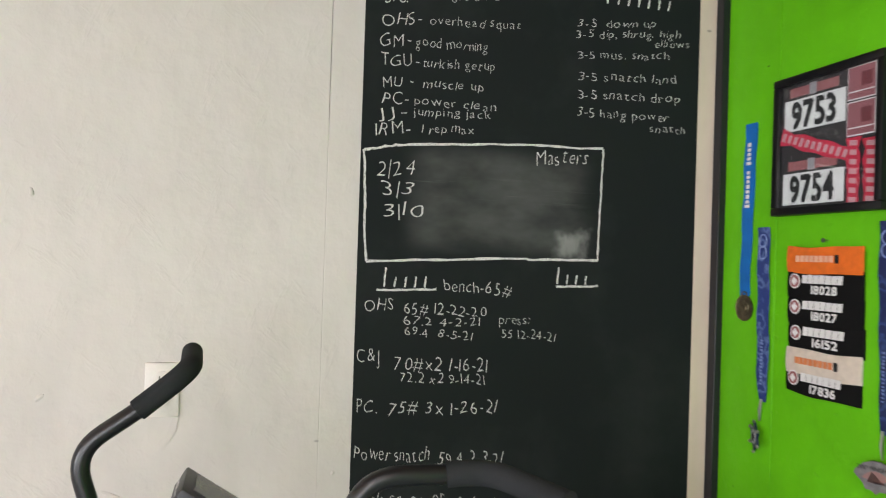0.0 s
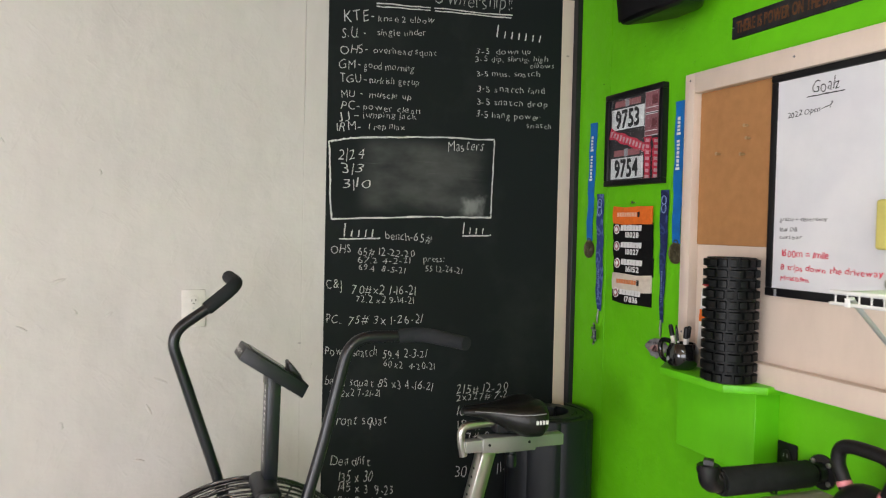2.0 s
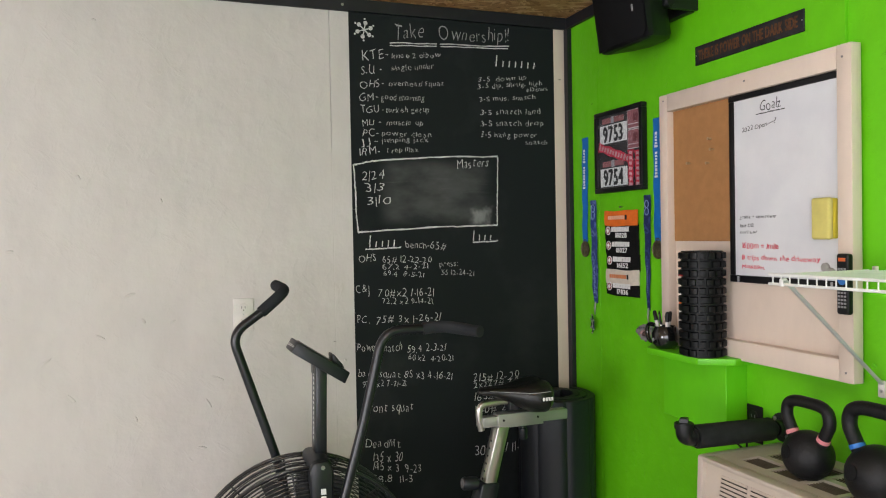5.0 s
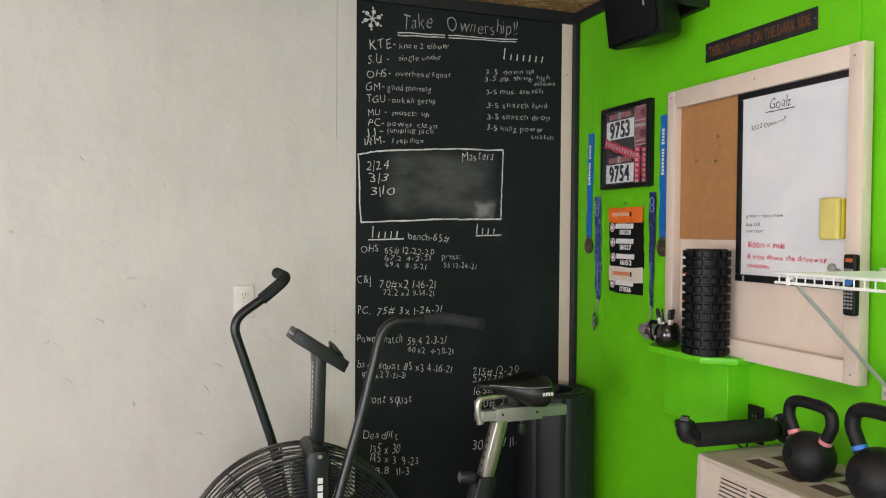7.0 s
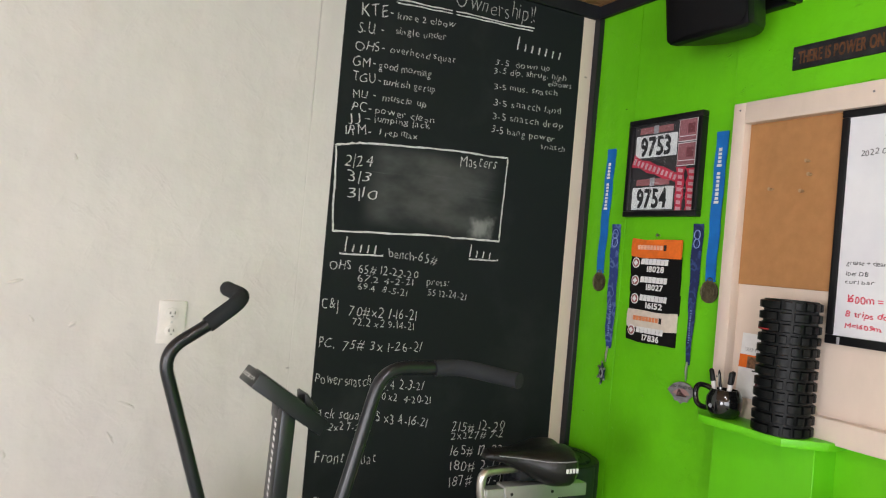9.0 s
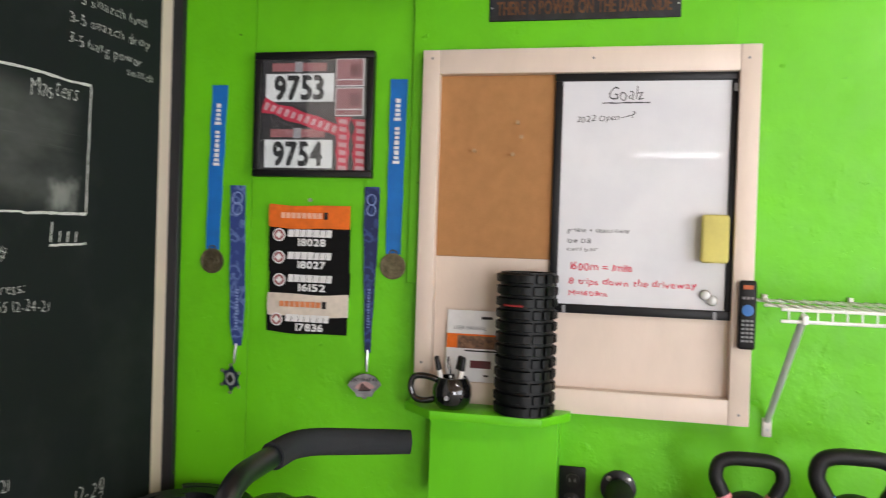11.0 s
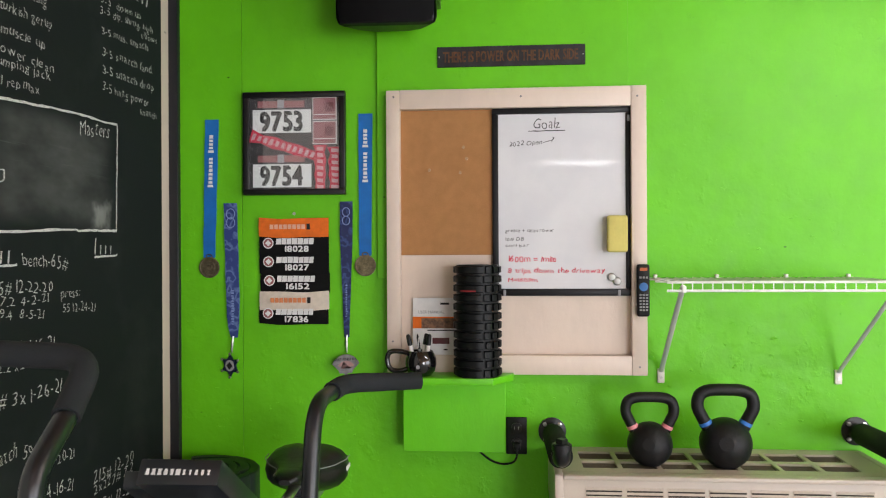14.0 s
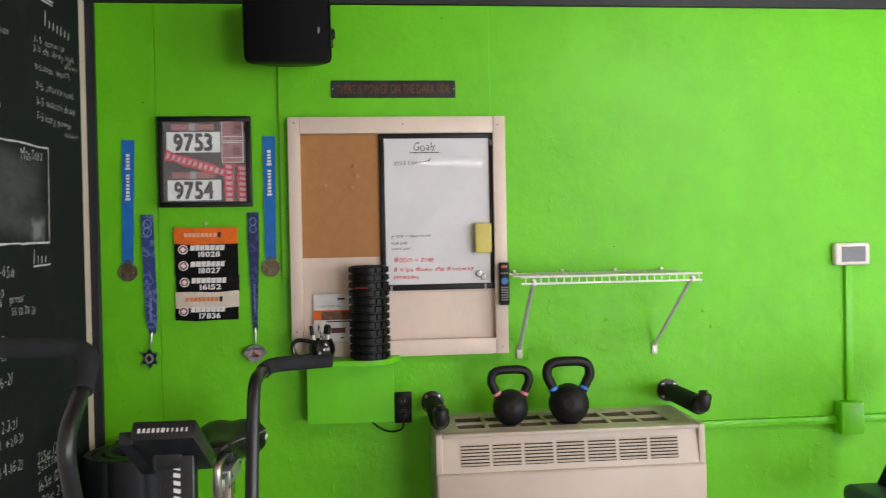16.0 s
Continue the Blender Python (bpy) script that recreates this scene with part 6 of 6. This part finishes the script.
for k in range(4):
    part("print_bar", bx(0.848 + k * 0.010, 0.855 + k * 0.010, SYC - 0.1005, SYC - 0.0985, 0.934, 0.945), PRINT_WHITE, saddle)
for side in (-1, 1):
    pts = [(x, SYC + side * hw, z) for x, hw, z in ((0.69, 0.0325, 0.967), (0.73, 0.0375, 0.963), (0.766, 0.048, 0.960), (0.805, 0.078, 0.959), (0.845, 0.0985, 0.962), (0.878, 0.1005, 0.964))]
    part("stitching", tube(nb(), pts, 0.0012, 5), PRINT_GREY, saddle, "pale stitched seam")
part("saddle_clamp", bx(0.765, 0.835, SYC - 0.022, SYC + 0.022, 0.895, 0.925, bevel=0.004), BIKE_METAL, saddle)
# chrome seat post, slider and hoop
part("seat_post", prism(nb(), ((0.652, 0.60), (0.696, 0.60), (0.764, 0.845), (0.718, 0.845)), "y", SYC - 0.026, SYC + 0.026, 0.008), CHROME, bike, "chrome seat post")
for k in range(8):
    f = 0.10 + k * 0.10
    z = 0.60 + 0.245 * f
    part("post_hole", lathe(nb(), ((0.0048, 0), (0.0048, -0.0012)), (0.6525 + 0.066 * f, SYC, z), 12, "x"), PRINT_BLACK, bike)
part("slider_rail", bx(0.672, 0.985, SYC - 0.017, SYC + 0.017, 0.845, 0.879, bevel=0.003), SILVER, bike, "silver seat slider")
part("slider_sleeve", bx(0.722, 0.890, SYC - 0.0225, SYC + 0.0225, 0.839, 0.885, bevel=0.003), SILVER, bike)
for x in (0.742, 0.868):
    part("bolt", lathe(nb(), ((0.004, 0), (0.004, -0.002)), (x, SYC - 0.0225, 0.865), 10, "y"), PRINT_BLACK, bike)
part("seat_hoop", tube(nb(), rounded(((0.672, SYC, 0.835), (0.662, SYC, 0.875), (0.664, SYC, 0.917), (0.70, SYC, 0.922), (0.80, SYC, 0.926)), 0.03), 0.0115, 14), CHROME, bike, "bent chrome tube")
part("slider_knob", lathe(nb(), ((0.009, 0.0), (0.009, -0.012), (0.014, -0.014), (0.0145, -0.046), (0.012, -0.05)), (0.823, SYC, 0.840), 20), BIKE_PLASTIC, bike)
part("post_sleeve", prism(nb(), ((0.585, 0.40), (0.648, 0.40), (0.722, 0.662), (0.657, 0.668)), "y", SYC - 0.034, SYC + 0.034, 0.008), BIKE_METAL, bike)
kn = part("post_knob", tube(nb(), ((0.690, SYC, 0.655), (0.655, SYC, 0.661), (0.650, SYC, 0.662), (0.605, SYC, 0.667), (0.600, SYC, 0.6675)), (0.008, 0.008, 0.0215, 0.0215, 0.018), 20), BIKE_PLASTIC, bike, "ribbed adjusting knob")
part("knob_cap", rod(nb(), (0.6005, SYC, 0.6675), (0.5985, SYC, 0.6677), 0.014, 20), PEWTER, kn)
# frame and feet
part("main_beam", tube(nb(), ((0.62, BYC, 0.42), (0.52, BYC, 0.30), (0.30, BYC, 0.20), (-0.15, BYC, 0.12)), 0.035, 12), BIKE_METAL, bike)
part("rear_beam", tube(nb(), ((0.63, BYC, 0.43), (0.80, BYC, 0.25), (0.95, BYC, 0.06)), 0.032, 12), BIKE_METAL, bike)
part("chain_guard", prism(nb(), ((0.05, 0.42), (0.12, 0.50), (0.50, 0.38), (0.58, 0.30), (0.50, 0.22), (0.10, 0.30)), "y", BYC - 0.145, BYC - 0.112, 0.008), BIKE_PLASTIC, bike)
for x in (-0.20, 0.96):
    part("foot_bar", rod(nb(), (x, BYC - 0.29, 0.038), (x, BYC + 0.29, 0.038), 0.038, 14), BIKE_METAL, bike)
part("front_strut", tube(nb(), ((-0.20, BYC, 0.05), (-0.15, BYC, 0.12)), 0.035, 12), BIKE_METAL, bike)
for side in (-1, 1):
    part("arm_pivot", rod(nb(), (0.095, BYC + side * 0.06, PIV), (0.095, BYC + side * 0.185, PIV), 0.03, 16), BIKE_METAL, bike)
    part("pedal", bx(0.40, 0.50, BYC + side * 0.16, BYC + side * 0.25, 0.24 + side * 0.10, 0.262 + side * 0.10, bevel=0.006), BIKE_PLASTIC, bike)
    part("crank", bx(0.425, 0.455, BYC + side * 0.145, BYC + side * 0.16, min(0.29, 0.25 + side * 0.10) - 0.01, max(0.29, 0.25 + side * 0.10) + 0.02, bevel=0.004), BIKE_METAL, bike)

# ---- rolled mat in the corner ----
MC = Vector((1.148, 1.926, 0.0))
mat_ob = thing("rolled_mat", (MC.x, MC.y, 0.0), "thick black segmented rubber mat, rolled up and standing", "exercise mat")
THK, TURNS, MH = 0.026, 3.0, 0.842
bm = nb()
prev = None
steps = int(TURNS * 72)
for i in range(steps + 1):
    a = 2 * math.pi * i / 72 + 0.6
    r = 0.076 + 0.0295 * i / 72
    groove = 0.006 if i % 9 == 0 else 0.0
    u = Vector((math.cos(a), math.sin(a), 0))
    ro = r - groove
    wav = 0.003 * math.sin(a * 1.3)
    cur = [bm.verts.new(MC + u * (r - THK) + Vector((0, 0, 0.0))), bm.verts.new(MC + u * ro), bm.verts.new(MC + u * ro + Vector((0, 0, MH + wav - 0.004))), bm.verts.new(MC + u * (ro - 0.004) + Vector((0, 0, MH + wav))), bm.verts.new(MC + u * (r - THK) + Vector((0, 0, MH + wav)))]
    if prev:
        for j in range(5):
            bm.faces.new((prev[j], cur[j], cur[(j + 1) % 5], prev[(j + 1) % 5]))
    else:
        bm.faces.new(cur[::-1])
    prev = cur
bm.faces.new(prev)
part("rolled_sheet", bm, MAT_RUBBER, mat_ob)

# ---- weight bench at the far end of the green wall ----
bench = thing("weight_bench", (0.92, -0.62, 0.0), "black weight bench with a navy padded seat", "bench")
part("pad", bx(0.80, 1.08, -0.69, -0.445, 0.575, 0.645, bevel=0.028, seg=4), NAVY_VINYL, bench)
part("back_pad", prism(nb(), ((-0.54, 0.61), (-0.62, 0.59), (-0.85, 1.01), (-0.77, 1.05)), "x", 0.82, 1.06, 0.015), BLACK_CLOTH, bench)
part("post", bx(0.91, 0.97, -0.66, -0.60, 0.03, 0.59, bevel=0.004), BLACK_METAL, bench)
for y in (-0.95, -0.40):
    part("foot_bar", bx(0.74, 1.14, y - 0.025, y + 0.025, 0.0, 0.04, bevel=0.004), BLACK_METAL, bench)
part("spine", bx(0.91, 0.97, -0.95, -0.40, 0.03, 0.07, bevel=0.004), BLACK_METAL, bench)
